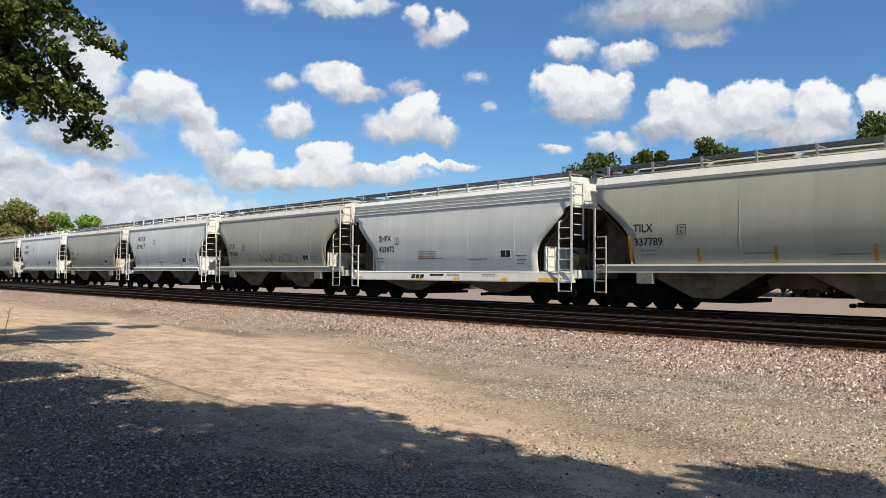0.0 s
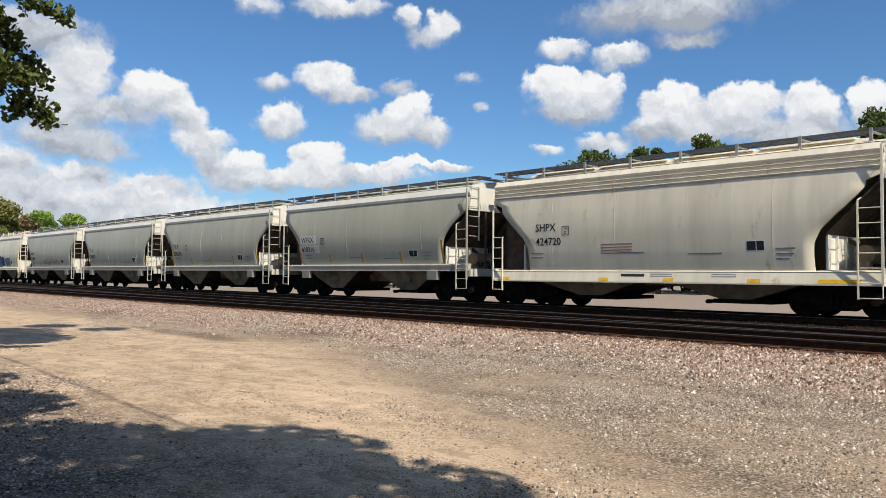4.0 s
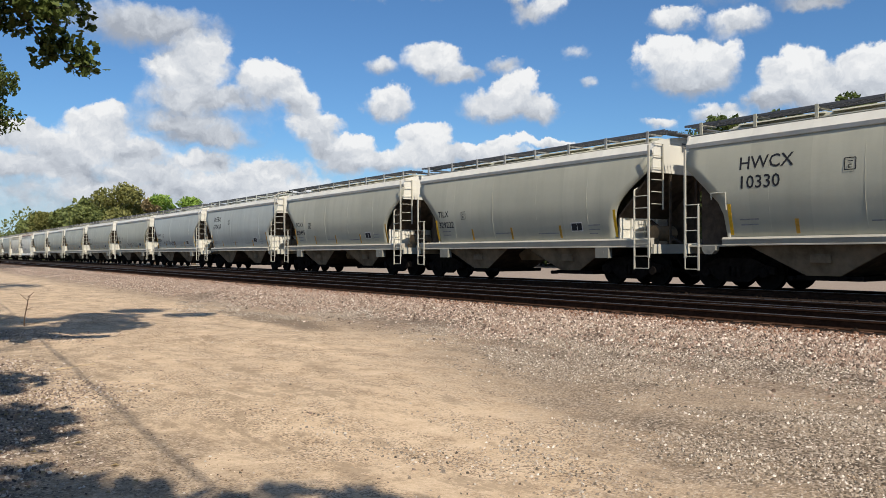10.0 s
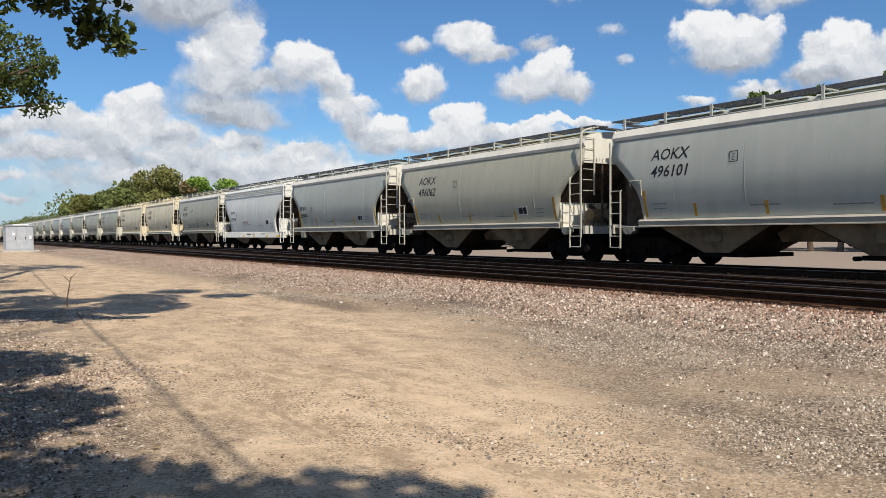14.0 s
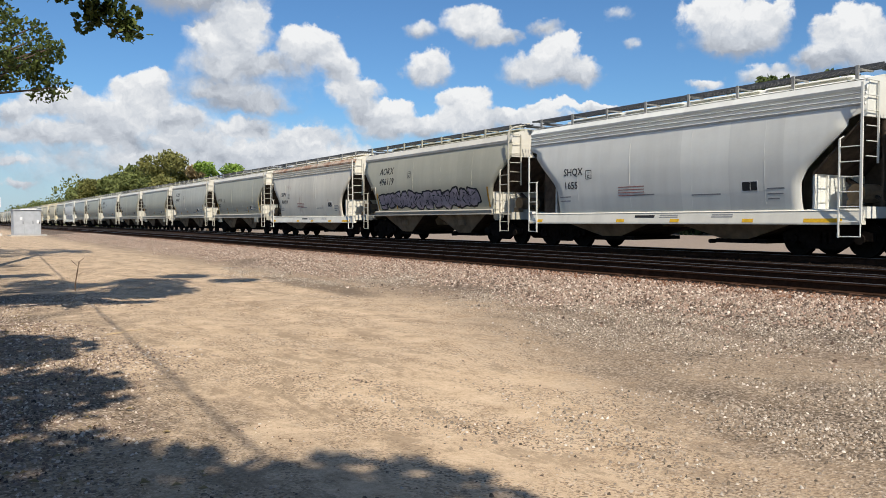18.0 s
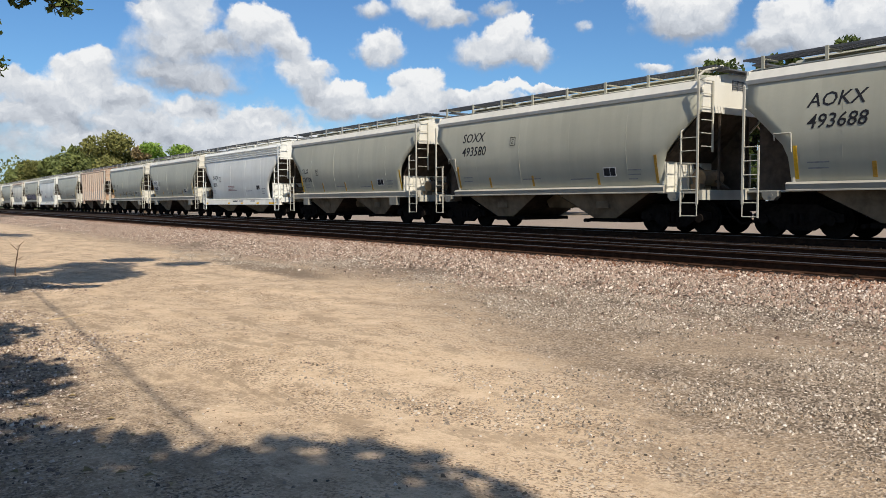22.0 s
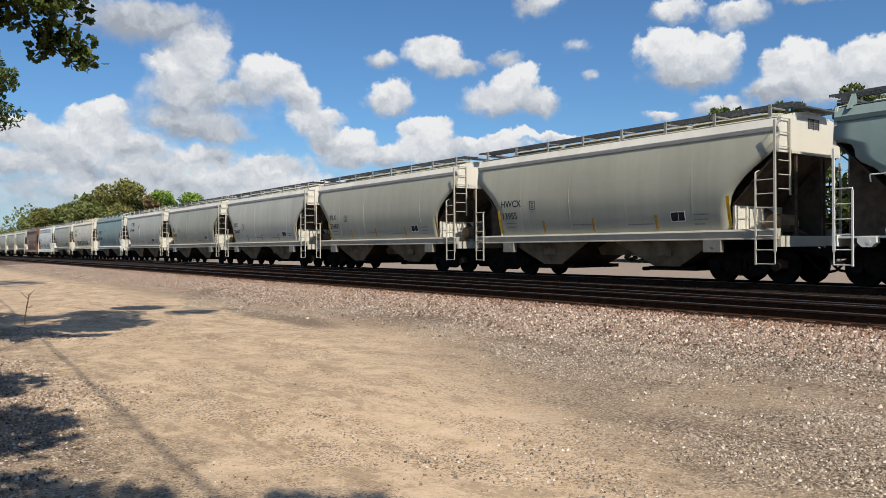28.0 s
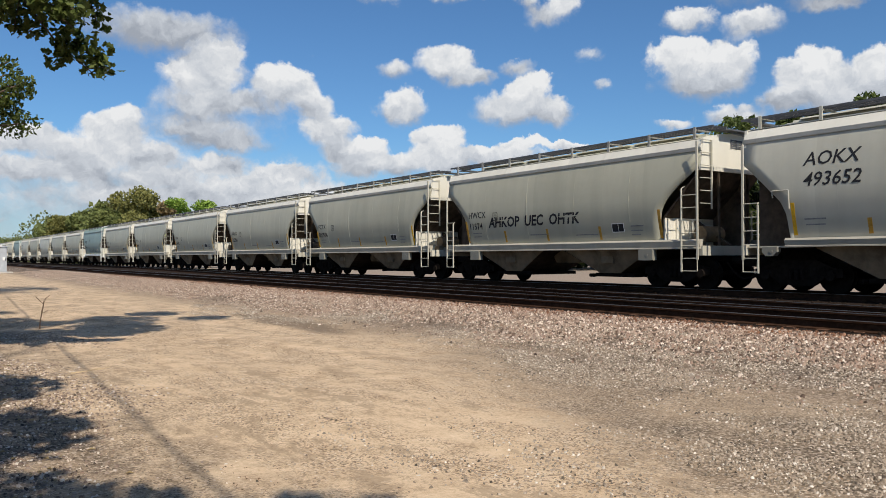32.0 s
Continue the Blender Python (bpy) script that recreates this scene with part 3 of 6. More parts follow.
def build_ground():
    xs = [-900, -400, -150, -60, -30, -18] + [-12 + 0.5 * i for i in range(76)] + [27, 32, 40, 60, 100, 200, 450, 900]
    ys = [-900, -400, -150, -60, -25, -12] + [-8 + 0.5 * i for i in range(90)] + [38, 40, 43, 47, 52, 58, 66, 76, 90, 110, 150, 220, 400, 900, 1500]
    verts, faces = [], []
    for y in ys:
        for x in xs:
            h = ground_height(x, y)
            if -12 < x < 9.5 and -8 < y < 40:
                h += 0.05 * (noise.noise((x * 0.5, y * 0.35, 0.0))) + 0.018 * noise.noise((x * 2.1, y * 1.7, 4.0))
            verts.append((x, y, h))
            GRID[(x, y)] = h
    w = len(xs)
    for j in range(len(ys) - 1):
        for i in range(w - 1):
            a = j * w + i
            faces.append((a, a + 1, a + 1 + w, a + w))
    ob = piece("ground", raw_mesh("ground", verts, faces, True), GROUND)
    tagged(ob, "sandy dirt lane beside grey gravel and pinkish railway ballast", "ground", kind="structure")
    return ob


def rail_bars(x0, y0, x1, y1, name, label):
    """One rail with foot, web and polished head, from (x0, y0) to (x1, y1)."""
    d = Vector((x1 - x0, y1 - y0, 0))
    turn = math.degrees(math.atan2(-d.x, d.y))
    n = d.length
    bm = bmesh.new()
    prof = [(-0.07, 0.20), (0.07, 0.20), (0.07, 0.215), (0.012, 0.235), (0.012, 0.325), (0.036, 0.335), (0.036, 0.362),
            (-0.036, 0.362), (-0.036, 0.335), (-0.012, 0.325), (-0.012, 0.235), (-0.07, 0.215)]
    add_prism(bm, prof, 1, 0.0, n)
    ob = piece(name, mesh_of("rail", done(bm)), RAIL, at=pose(x0, y0, 0, 0, 0, turn))
    bm = bmesh.new()
    add_box(bm, -0.026, 0.026, 0, n, 0.3625, 0.370)
    piece("rail_head", mesh_of("rail_head", bm), SHINE, ob, label="polished rail head")
    tagged(ob, label, "rail", "rails of the tracks", "structure")
    return ob


NEAR, FAR = 11.9, 19.36
TIES = []


def build_tracks():
    for x in (NEAR - 0.75, NEAR + 0.75):
        rail_bars(x, -160, x, 900, "rail", "rusty steel rail of the empty siding track")
    for x in (FAR - 0.75, FAR + 0.75):
        rail_bars(x, -900, x, 1500, "rail", "steel rail under the moving freight train")
    # crossover from the near track to the far one
    for off in (-0.75, 0.75):
        rail_bars(NEAR + off + 0.09, -21.0, FAR + off - 0.09, 88.0, "rail", "rusty rail of the crossover between both tracks")


build_ground()
build_tracks()


def heights(spots):
    """Height of the ground's surface under each spot, from the ground's own grid of half metres."""
    table = np.array([[GRID[(-12 + 0.5 * i, -8 + 0.5 * j)] for i in range(76)] for j in range(90)])
    u = np.clip((spots[:, 0] + 12) / 0.5, 0, 74.999)
    v = np.clip((spots[:, 1] + 8) / 0.5, 0, 88.999)
    i, j = u.astype(int), v.astype(int)
    u, v = u - i, v - j
    low = table[j, i] * (1 - u) + table[j, i + 1] * u
    high = table[j + 1, i] * (1 - u) + table[j + 1, i + 1] * u
    return low * (1 - v) + high * v


def surface(x, y):
    return float(heights(np.array([(x, y)], float))[0])


def waves(x, y, seed):
    """A smooth random field, about -1 to 1."""
    rng = np.random.default_rng(seed)
    total = np.zeros_like(x)
    for i in range(14):
        k = rng.uniform(0.5, 3.2)
        a = rng.uniform(0, 6.283)
        total += np.sin(k * (x * math.cos(a) + 0.7 * y * math.sin(a)) + rng.uniform(0, 6.283)) / (0.6 + 0.5 * k)
    return total / 2.6


def scatter(name, label, mat, count, place, size, seed, flat=0.55, lumpy=False):
    """Loose broken stones, each a ring of corners below an off-centre top, joined into one mesh."""
    rng = np.random.default_rng(seed)
    spots = place(rng, count)
    count = len(spots)
    s = size[0] * (size[1] / size[0]) ** (rng.random(count) ** 1.5)
    n, top = (6, 3) if lumpy else (4, 2)
    a = (rng.random(count)[:, None] * 6.283 if lumpy else 0.785) + (np.arange(n)[None] + rng.uniform(-0.3, 0.3, (count, n))) * 6.283 / n
    r = s[:, None] * rng.uniform(0.65, 1.2, (count, n))
    thin = rng.uniform(0.55, 1.0, count)
    turn = rng.random(count) * 3.14
    ring = np.stack([r * np.cos(a), r * np.sin(a) * thin[:, None], -0.25 * s[:, None] * np.ones(n)], 2)
    if lumpy:
        b = a[:, ::2] + 0.5
        t = s[:, None] * rng.uniform(0.3, 0.7, (count, 3))
        high = s[:, None] * flat * rng.uniform(0.6, 1.5, (count, 3))
        tip = np.stack([t * np.cos(b), t * np.sin(b) * thin[:, None], high], 2)
        faces = [(0, 1, 6), (1, 2, 6), (2, 7, 6), (2, 3, 7), (3, 4, 7), (4, 8, 7), (4, 5, 8), (5, 0, 8), (0, 6, 8), (6, 7, 8)]
    else:
        ridge = s[:, None] * rng.uniform(0.2, 0.75, (count, 2)) * (1, -1)
        side = s[:, None] * rng.uniform(-0.35, 0.35, (count, 2))
        tip = np.stack([ridge, side, s[:, None] * flat * rng.uniform(0.5, 1.3, (count, 2))], 2)
        faces = [(0, 1, 5), (0, 5, 4), (1, 2, 5), (2, 3, 4), (2, 4, 5), (3, 0, 4)]
    v = np.concatenate([ring, tip], 1)
    c, d = np.cos(turn)[:, None], np.sin(turn)[:, None]
    lean = rng.uniform(-0.3, 0.3, count)[:, None] * v[:, :, 0]
    ground = heights(spots) + 0.002
    verts = np.stack([v[:, :, 0] * c - v[:, :, 1] * d + spots[:, :1], v[:, :, 0] * d + v[:, :, 1] * c + spots[:, 1:2], v[:, :, 2] + lean + ground[:, None]], 2).reshape(-1, 3)
    faces = (np.array(faces)[None] + (n + top) * np.arange(count)[:, None, None]).reshape(-1, 3)
    me = bpy.data.meshes.new(name)
    me.vertices.add(len(verts))
    me.vertices.foreach_set("co", verts.ravel())
    me.loops.add(faces.size)
    me.loops.foreach_set("vertex_index", faces.ravel())
    me.polygons.add(len(faces))
    me.polygons.foreach_set("loop_start", np.arange(0, faces.size, 3))
    me.update()
    me.validate()
    return tagged(piece(name, me, mat), label, "gravel", kind="stuff")


def lane_edge(x, y):
    """How deep in the gravel a spot lies: below 0 sand, above 1 full gravel."""
    return (x + 0.42 * np.clip(10 - y, 0, 12) - 6.1 + 1.3 * waves(x, y, 71) + 0.9 * waves(2.7 * x, 2.7 * y, 72)) / 1.9


def sift(rng, x, y, chance):
    keep = rng.random(len(x)) < chance
    return np.stack([x[keep], y[keep]], 1)


def ballast_spots(rng, n):
    y = -6 + 84 * rng.random(n) ** 2.2
    x = rng.uniform(6.2, 10.55, n)
    return sift(rng, x, y, np.clip((x - 6.6 + 0.7 * waves(x, y, 75)) / 1.6, 0.04, 1))


def rusty_spots(rng, n):
    return np.stack([10.66 - 0.9 * rng.random(n) ** 1.5, -6 + 60 * rng.random(n) ** 1.5], 1)


def far_ballast_spots(rng, n):
    return np.stack([rng.uniform(10.7, 18.2, n), -8 + 50 * rng.random(n) ** 1.3], 1)


def gravel_spots(rng, n):
    y = -3.0 + 25 * rng.random(n) ** 1.5
    x = 0.4 + 8.8 * rng.random(n) ** 0.8
    drift = 0.012 * np.clip(waves(1.6 * x, 0.7 * y, 73) + 0.1, 0, 1)
    clump = 0.6 + 0.6 * waves(4.1 * x, 4.1 * y, 78)
    return sift(rng, x, y, np.clip(lane_edge(x, y), 0, 1) ** 1.2 * np.clip(clump, 0.15, 1) + drift)


def stone_spots(rng, n):
    y = -3.0 + 19 * rng.random(n) ** 1.6
    x = 0.6 + 8.4 * rng.random(n)
    return sift(rng, x, y, 0.0012 + 0.9 * np.clip(lane_edge(x, y) - 0.35, 0, 1) * np.clip(0.5 + waves(1.3 * x, 1.3 * y, 76), 0.1, 1))


def clod_spots(rng, n):
    y = 1.0 + 20 * rng.random(n) ** 1.6
    x = rng.uniform(0.3, 7.6, n)
    lines = np.clip(0.45 + 1.5 * waves(1.9 * x + 0.5 * y, 0.8 * y, 74), 0.04, 1) ** 2 * np.clip(0.5 + 1.2 * waves(5.0 * x, 4.0 * y, 79), 0.08, 1)
    return sift(rng, x, y, lines)


def chip_spots(rng, n):
    y = 1.5 + 14 * rng.random(n) ** 1.2
    x = -2.2 + 4.8 * rng.random(n)
    return sift(rng, x, y, np.clip((0.2 + 0.11 * y - x + 0.8 * waves(x, y, 77)) / 1.1, 0.0, 1) + 0.012)


scatter("ballast_stones", "loose crushed pinkish ballast stones beside the near track", STONE, 175000, ballast_spots, (0.015, 0.038), 1, 0.85)
scatter("rusty_ballast", "rust-brown ballast stones along the ends of the ties", RUSTSTONE, 7000, rusty_spots, (0.018, 0.045), 6, 0.75, True)
scatter("track_ballast", "near-black ballast stones lying between the ties", TIE, 5000, far_ballast_spots, (0.025, 0.06), 2, 0.7, True)
scatter("gravel_bits", "grey and tan gravel bits strewn where lane meets ballast", PEBBLE, 420000, gravel_spots, (0.0075, 0.018), 5, 0.7)
scatter("gravel_stones", "larger broken stones lying in the gravel", PEBBLE, 30000, stone_spots, (0.010, 0.022), 3, 0.5, True)
scatter("sand_clods", "small dark clods and grit strewn over the sandy lane", CLOD, 110000, clod_spots, (0.0035, 0.0105), 4, 0.6)
scatter("lane_chips", "pinkish gravel and bark chips beside the sandy lane", CHIP, 65000, chip_spots, (0.008, 0.024), 7, 0.55)
# ---- freight cars ----
# half length, side profile (half width at height over the rail), end cut (depth at height), sill band
KINDS = {
    "round": dict(half=6.16, prof=[(1.30, 1.36), (1.46, 1.42), (1.9, 1.53), (2.3, 1.60), (2.6, 1.62), (3.0, 1.605), (3.4, 1.56), (3.7, 1.51), (3.98, 1.45)],
                  cut=[(1.3, 1.44), (1.6, 1.44), (2.0, 1.41), (2.4, 1.29), (2.7, 1.05), (3.0, 0.72), (3.25, 0.38), (3.45, 0.10), (3.6, 0.0)], sill=(1.20, 1.45), eave=3.96),
    "boxy": dict(half=6.17, prof=[(1.30, 1.36), (1.46, 1.42), (1.9, 1.53), (2.3, 1.60), (2.6, 1.62), (3.0, 1.605), (3.4, 1.56), (3.7, 1.51), (3.98, 1.45)],
                 cut=[(1.3, 1.26), (2.0, 1.24), (2.35, 1.10), (2.8, 0.66), (3.2, 0.24), (3.35, 0.04), (3.5, 0.0)], sill=(1.22, 1.42), eave=3.96),
    "deep": dict(half=6.22, prof=[(1.10, 1.45), (1.3, 1.50), (1.8, 1.58), (2.3, 1.62), (2.6, 1.63), (3.0, 1.61), (3.3, 1.575), (3.6, 1.53), (4.02, 1.47)],
                 cut=[(1.1, 1.60), (1.5, 1.62), (1.9, 1.60), (2.25, 1.42), (2.6, 1.05), (2.9, 0.72), (3.2, 0.42), (3.4, 0.40), (3.42, 0.0)], sill=(0.86, 1.16), eave=4.03),
    "ribbed": dict(half=6.05, prof=[(1.30, 1.50), (2.4, 1.50), (3.4, 1.50), (4.15, 1.50)],
                   cut=[(1.3, 1.40), (2.3, 1.38), (3.3, 0.10), (3.35, 0.0)], sill=(1.26, 1.34), eave=4.10),
}
KINDS["blue"] = dict(KINDS["boxy"], half=6.17, cut=[(1.3, 1.30), (1.5, 1.30), (2.1, 1.55), (2.35, 1.50), (2.9, 0.80), (2.95, 0.56), (3.35, 0.50), (3.5, 0.0)])


def lerp(table, z):
    return float(np.interp(z, [a for a, _ in table], [b for _, b in table]))


def skin(k, y0, y1, z0, z1, off, ny=1, nz=4):
    """A thin band that lies on the side's curve, off metres proud of it."""
    verts, faces = [], []
    for side in (off, off - 0.008):
        for j in range(nz + 1):
            z = z0 + (z1 - z0) * j / nz
            for i in range(ny + 1):
                verts.append((-lerp(k["prof"], z) - side, y0 + (y1 - y0) * i / ny, z))
    n, w = (nz + 1) * (ny + 1), ny + 1
    for j in range(nz):
        for i in range(ny):
            a = j * w + i
            faces += [(a, a + w, a + w + 1, a + 1), (n + a, n + a + 1, n + a + w + 1, n + a + w)]
    for j in range(nz):
        a, b = j * w, j * w + ny
        faces += [(a, n + a, n + a + w, a + w), (b, b + w, n + b + w, n + b)]
    for i in range(ny):
        a, b = i, nz * w + i
        faces += [(a, a + 1, n + a + 1, n + a), (b, n + b, n + b + 1, b + 1)]
    return raw_mesh("skin", verts, faces)


def side_mesh(k, ribs):
    verts, faces = [], []
    zs = [k["prof"][0][0] + (k["eave"] - k["prof"][0][0]) * j / 18 for j in range(19)]
    ny = 30
    rng = random.Random(int(k["half"] * 100))
    dents = [(rng.uniform(-4, 4), rng.uniform(1.8, 3.2), rng.uniform(0.2, 0.5), rng.uniform(0.002, 0.007)) for _ in range(9)]
    for inner in (0.0, 0.05):
        for z in zs:
            end = k["half"] - lerp(k["cut"], z)
            for i in range(ny + 1):
                y = -end + 2 * end * i / ny
                p = (y + 20.0) % 1.66 / 1.66
                bulge = 0.0 if ribs else 0.0025 * (math.sin(math.pi * p) - 1.0) * math.sin(math.pi * min(1, max(0, (z - 1.4) / 2.5)))
                for dy, dz, r, depth in dents:
                    bulge -= depth * math.exp(-((y - dy) ** 2 + 0.3 * (z - dz) ** 2) / (r * r))
                verts.append((-lerp(k["prof"], z) - bulge + inner, y, z))
    w, n = ny + 1, (ny + 1) * len(zs)
    for j in range(len(zs) - 1):
        for i in range(ny):
            a = j * w + i
            faces += [(a, a + w, a + w + 1, a + 1), (n + a, n + a + 1, n + a + w + 1, n + a + w)]
        for a in (j * w, j * w + ny):
            faces.append((a, n + a, n + a + w, a + w) if a == j * w else (a, a + w, n + a + w, n + a))
    return raw_mesh("side_sheet", verts, faces, True)


def arch(x):
    return 4.24 + 0.27 * (1 - min(1.0, (x / 1.6) ** 2))


def ladder_mesh(y0, y1, z0, z1, z2, zr, x=-1.66, step=0.36):
    """Two stiles from z0 to z1 and z2 with rungs up to zr."""
    bm = bmesh.new()
    add_box(bm, x - 0.015, x + 0.03, y0 - 0.028, y0 + 0.028, z0, z1)
    add_box(bm, x - 0.015, x + 0.03, y1 - 0.018, y1 + 0.018, z0 - 0.35, z2)
    z = z0 - 0.32
    while z < zr:
        add_tube(bm, (x, y0, z), (x, y1, z), 0.013, 6)
        z += step
    add_tube(bm, (x, y0, z0 - 0.32), (x, y0, z0), 0.016, 6)
    add_tube(bm, (x, y1, z2), (x + 0.10, y1 + (y0 - y1) * 0.1, z2 + 0.06), 0.015, 6)
    return mesh_of("ladder", bm)


def end_ladder_mesh(h, z0, z1):
    bm = bmesh.new()
    for x in (-1.12,):
        add_box(bm, x - 0.022, x + 0.022, -h - 0.10, -h - 0.06, z0, z1)
    z = z0 + 0.15
    while z < z1:
        add_tube(bm, (-1.64, -h - 0.08, z), (-1.11, -h - 0.08, z), 0.013, 6)
        z += 0.36
    return mesh_of("end_ladder", bm)


def car_parts(kind):
    """The meshes of one kind of car: name, mesh, paint role, pose, label, parent's index."""
    k = KINDS[kind]
    h, (s0, s1), ev = k["half"], k["sill"], k["eave"]
    flip = pose(0, 0, 0, 0, 0, 180)
    here = Matrix()
    out = []

    def put(name, me, role, at=here, label="", under=None):
        out.append((name, me, role, at, label, under))
        return len(out) - 1

    def twice(name, me, role, label="", under=(None, None)):
        put(name, me, role, here, label, under[0])
        return put(name, me, role, flip, label, under[1])

    twice("side_sheet", side_mesh(k, kind == "ribbed"), "body")
    # roof shell with a lip
    verts, faces = [], []
    xs = [-1.38 + 2.76 * i / 16 for i in range(17)]
    for dz in (0.0, -0.05):
        for y in (-h, h):
            verts += [(x, y, arch(x) + dz) for x in xs]
    for i in range(16):
        faces += [(i, i + 1, 18 + i, 17 + i), (34 + i, 51 + i, 52 + i, 35 + i), (i, 34 + i, 35 + i, i + 1), (17 + i, 18 + i, 52 + i, 51 + i)]
    put("roof", raw_mesh("roof", verts, faces, True), "body")
    if kind == "deep":
        # rolled ribs under the eave
        bm = bmesh.new()
        add_prism(bm, [(-1.40, 4.02), (-1.49, 4.03), (-1.51, 4.06), (-1.52, 4.12), (-1.38, 4.29), (-1.34, 4.27)], 1, -h, h)
        twice("top_chord", mesh_of("top_chord", done(bm)), "top")
        for z in (3.70, 3.83, 3.955):
            bm = bmesh.new()
            x = -lerp(k["prof"], z)
            add_prism(bm, [(x + 0.02, z - 0.035), (x - 0.035, z - 0.01), (x - 0.045, z + 0.02), (x + 0.02, z + 0.045)], 1, -h + 0.02, h - 0.02)
            twice("eave_rib", mesh_of("eave_rib", done(bm)), "body")
    else:
        bm = bmesh.new()
        add_prism(bm, [(-1.38, ev + 0.02), (-1.475, ev - 0.01), (-1.49, ev + 0.0), (-1.51, ev + 0.10), (-1.38, 4.29), (-1.34, 4.27)], 1, -h, h)
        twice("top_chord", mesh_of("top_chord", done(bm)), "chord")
    # end wall above the slope sheet
    low = 3.40 if kind != "ribbed" else 3.2
    bm = bmesh.new()
    pts = [(-1.46, 4.0), (-1.53, low), (1.53, low), (1.46, 4.0)] + [(1.42 - 2.84 * i / 12, arch(1.42 - 2.84 * i / 12) + 0.01) for i in range(13)]
    add_prism(bm, pts, 1, -h - 0.02, -h + 0.05)
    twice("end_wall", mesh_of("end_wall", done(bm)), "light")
    bm = bmesh.new()
    for i in range(5):
        add_box(bm, -0.14, 0.36, -h - 0.034, -h - 0.016, 4.10 + 0.055 * i, 4.135 + 0.055 * i)
    for x in (-0.14, 0.11, 0.36):
        add_box(bm, x - 0.015, x + 0.015, -h - 0.05, -h - 0.034, 4.08, 4.36)
    put("end_grating", mesh_of("end_grating", bm), "grate")
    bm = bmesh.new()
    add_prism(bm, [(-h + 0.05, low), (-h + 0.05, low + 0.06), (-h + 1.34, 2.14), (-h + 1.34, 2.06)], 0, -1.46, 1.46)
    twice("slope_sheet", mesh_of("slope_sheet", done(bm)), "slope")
    bm = bmesh.new()
    add_box(bm, -1.44, 1.44, -h + 1.30, -h + 1.36, s0, 2.1)
    for x in (-0.95, -0.3, 0.3, 0.95):
        add_box(bm, x - 0.03, x + 0.03, -h + 1.24, -h + 1.302, s0 + 0.05, 2.08)
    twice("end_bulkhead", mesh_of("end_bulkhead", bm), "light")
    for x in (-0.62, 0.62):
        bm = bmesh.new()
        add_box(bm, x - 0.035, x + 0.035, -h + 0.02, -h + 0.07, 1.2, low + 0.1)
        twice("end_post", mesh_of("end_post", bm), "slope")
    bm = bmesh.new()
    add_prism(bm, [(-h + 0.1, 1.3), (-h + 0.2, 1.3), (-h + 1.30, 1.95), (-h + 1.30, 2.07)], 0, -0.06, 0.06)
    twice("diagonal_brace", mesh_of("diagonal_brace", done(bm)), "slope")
    # added plate that blocks the view through the end, coloured as shade
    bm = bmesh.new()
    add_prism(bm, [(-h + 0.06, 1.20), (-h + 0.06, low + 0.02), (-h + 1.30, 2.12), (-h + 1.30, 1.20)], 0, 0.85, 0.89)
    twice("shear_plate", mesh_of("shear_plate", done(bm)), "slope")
    # sill
    bm = bmesh.new()
    if kind == "deep":
        add_prism(bm, [(-1.46, s0 - 0.03), (-1.62, s0 - 0.03), (-1.62, s0 + 0.01), (-1.53, s1 - 0.01), (-1.54, s1 + 0.01), (-1.49, s1 + 0.04), (-1.42, s1 + 0.04)], 1, -h, h)
    else:
        trim = 0.0 if kind == "round" else 1.2
        add_prism(bm, [(-1.46, s0 - 0.03), (-1.585, s0 - 0.03), (-1.585, s0), (-1.57, s0 + 0.01), (-1.605, s1 - 0.06), (-1.55, s1 - 0.005), (-1.42, s1)], 1, -h + trim, h - trim)
    twice("side_sill", mesh_of("side_sill", done(bm)), "sill")
    bm = bmesh.new()
    add_box(bm, -1.46, 1.46, -h, -h + 1.5, 1.17, 1.22)
    add_box(bm, -1.52, 1.52, -h - 0.06, -h + 0.06, 0.98, 1.26)
    twice("end_platform", mesh_of("end_platform", bm), "frame")
    bm = bmesh.new()
    add_box(bm, -0.33, 0.33, -h, h, 0.82, 1.18)
    put("center_sill", mesh_of("center_sill", bm), "black")
    # ladders
    lx = -1.66
    twice("ladder", ladder_mesh(-h + 0.02, -h + 0.56, 0.86, 4.2, 2.9, 3.0, lx), "frame")
    twice("ladder", ladder_mesh(h - 0.06, h - 0.50, 0.86, 3.3 if kind != "boxy" else 3.9, 2.3, 2.6, lx), "frame")
    twice("end_ladder", end_ladder_mesh(h, 2.3, 4.25), "frame")
    if kind in ("boxy", "blue"):
        # bent tube over the roof corner
        bm = bmesh.new()
        way = [(-1.64, -h + 0.02, 4.0), (-1.64, -h + 0.02, 4.36), (-1.50, -h - 0.05, 4.50), (-0.7, -h - 0.08, 4.70), (-0.7, -h + 0.5, 4.70)]
        for p, q in zip(way, way[1:]):
            add_tube(bm, p, q, 0.035, 8)
        twice("roof_grab_rail", mesh_of("roof_grab_rail", bm), "frame")
        bm = bmesh.new()
        way = [(-1.62, h - 1.35, 2.15), (-1.66, h - 1.35, 2.62), (-1.66, h - 0.9, 2.62), (-1.62, h - 0.9, 2.45)]
        for p, q in zip(way, way[1:]):
            add_tube(bm, p, q, 0.016, 6)
        twice("grab_iron", mesh_of("grab_iron", bm), "frame")
    # jacking pads
    pad, wide, deep_ = (0.80, 0.21, 0.26) if kind in ("boxy", "blue") else (1.9, 0.27, 0.36)
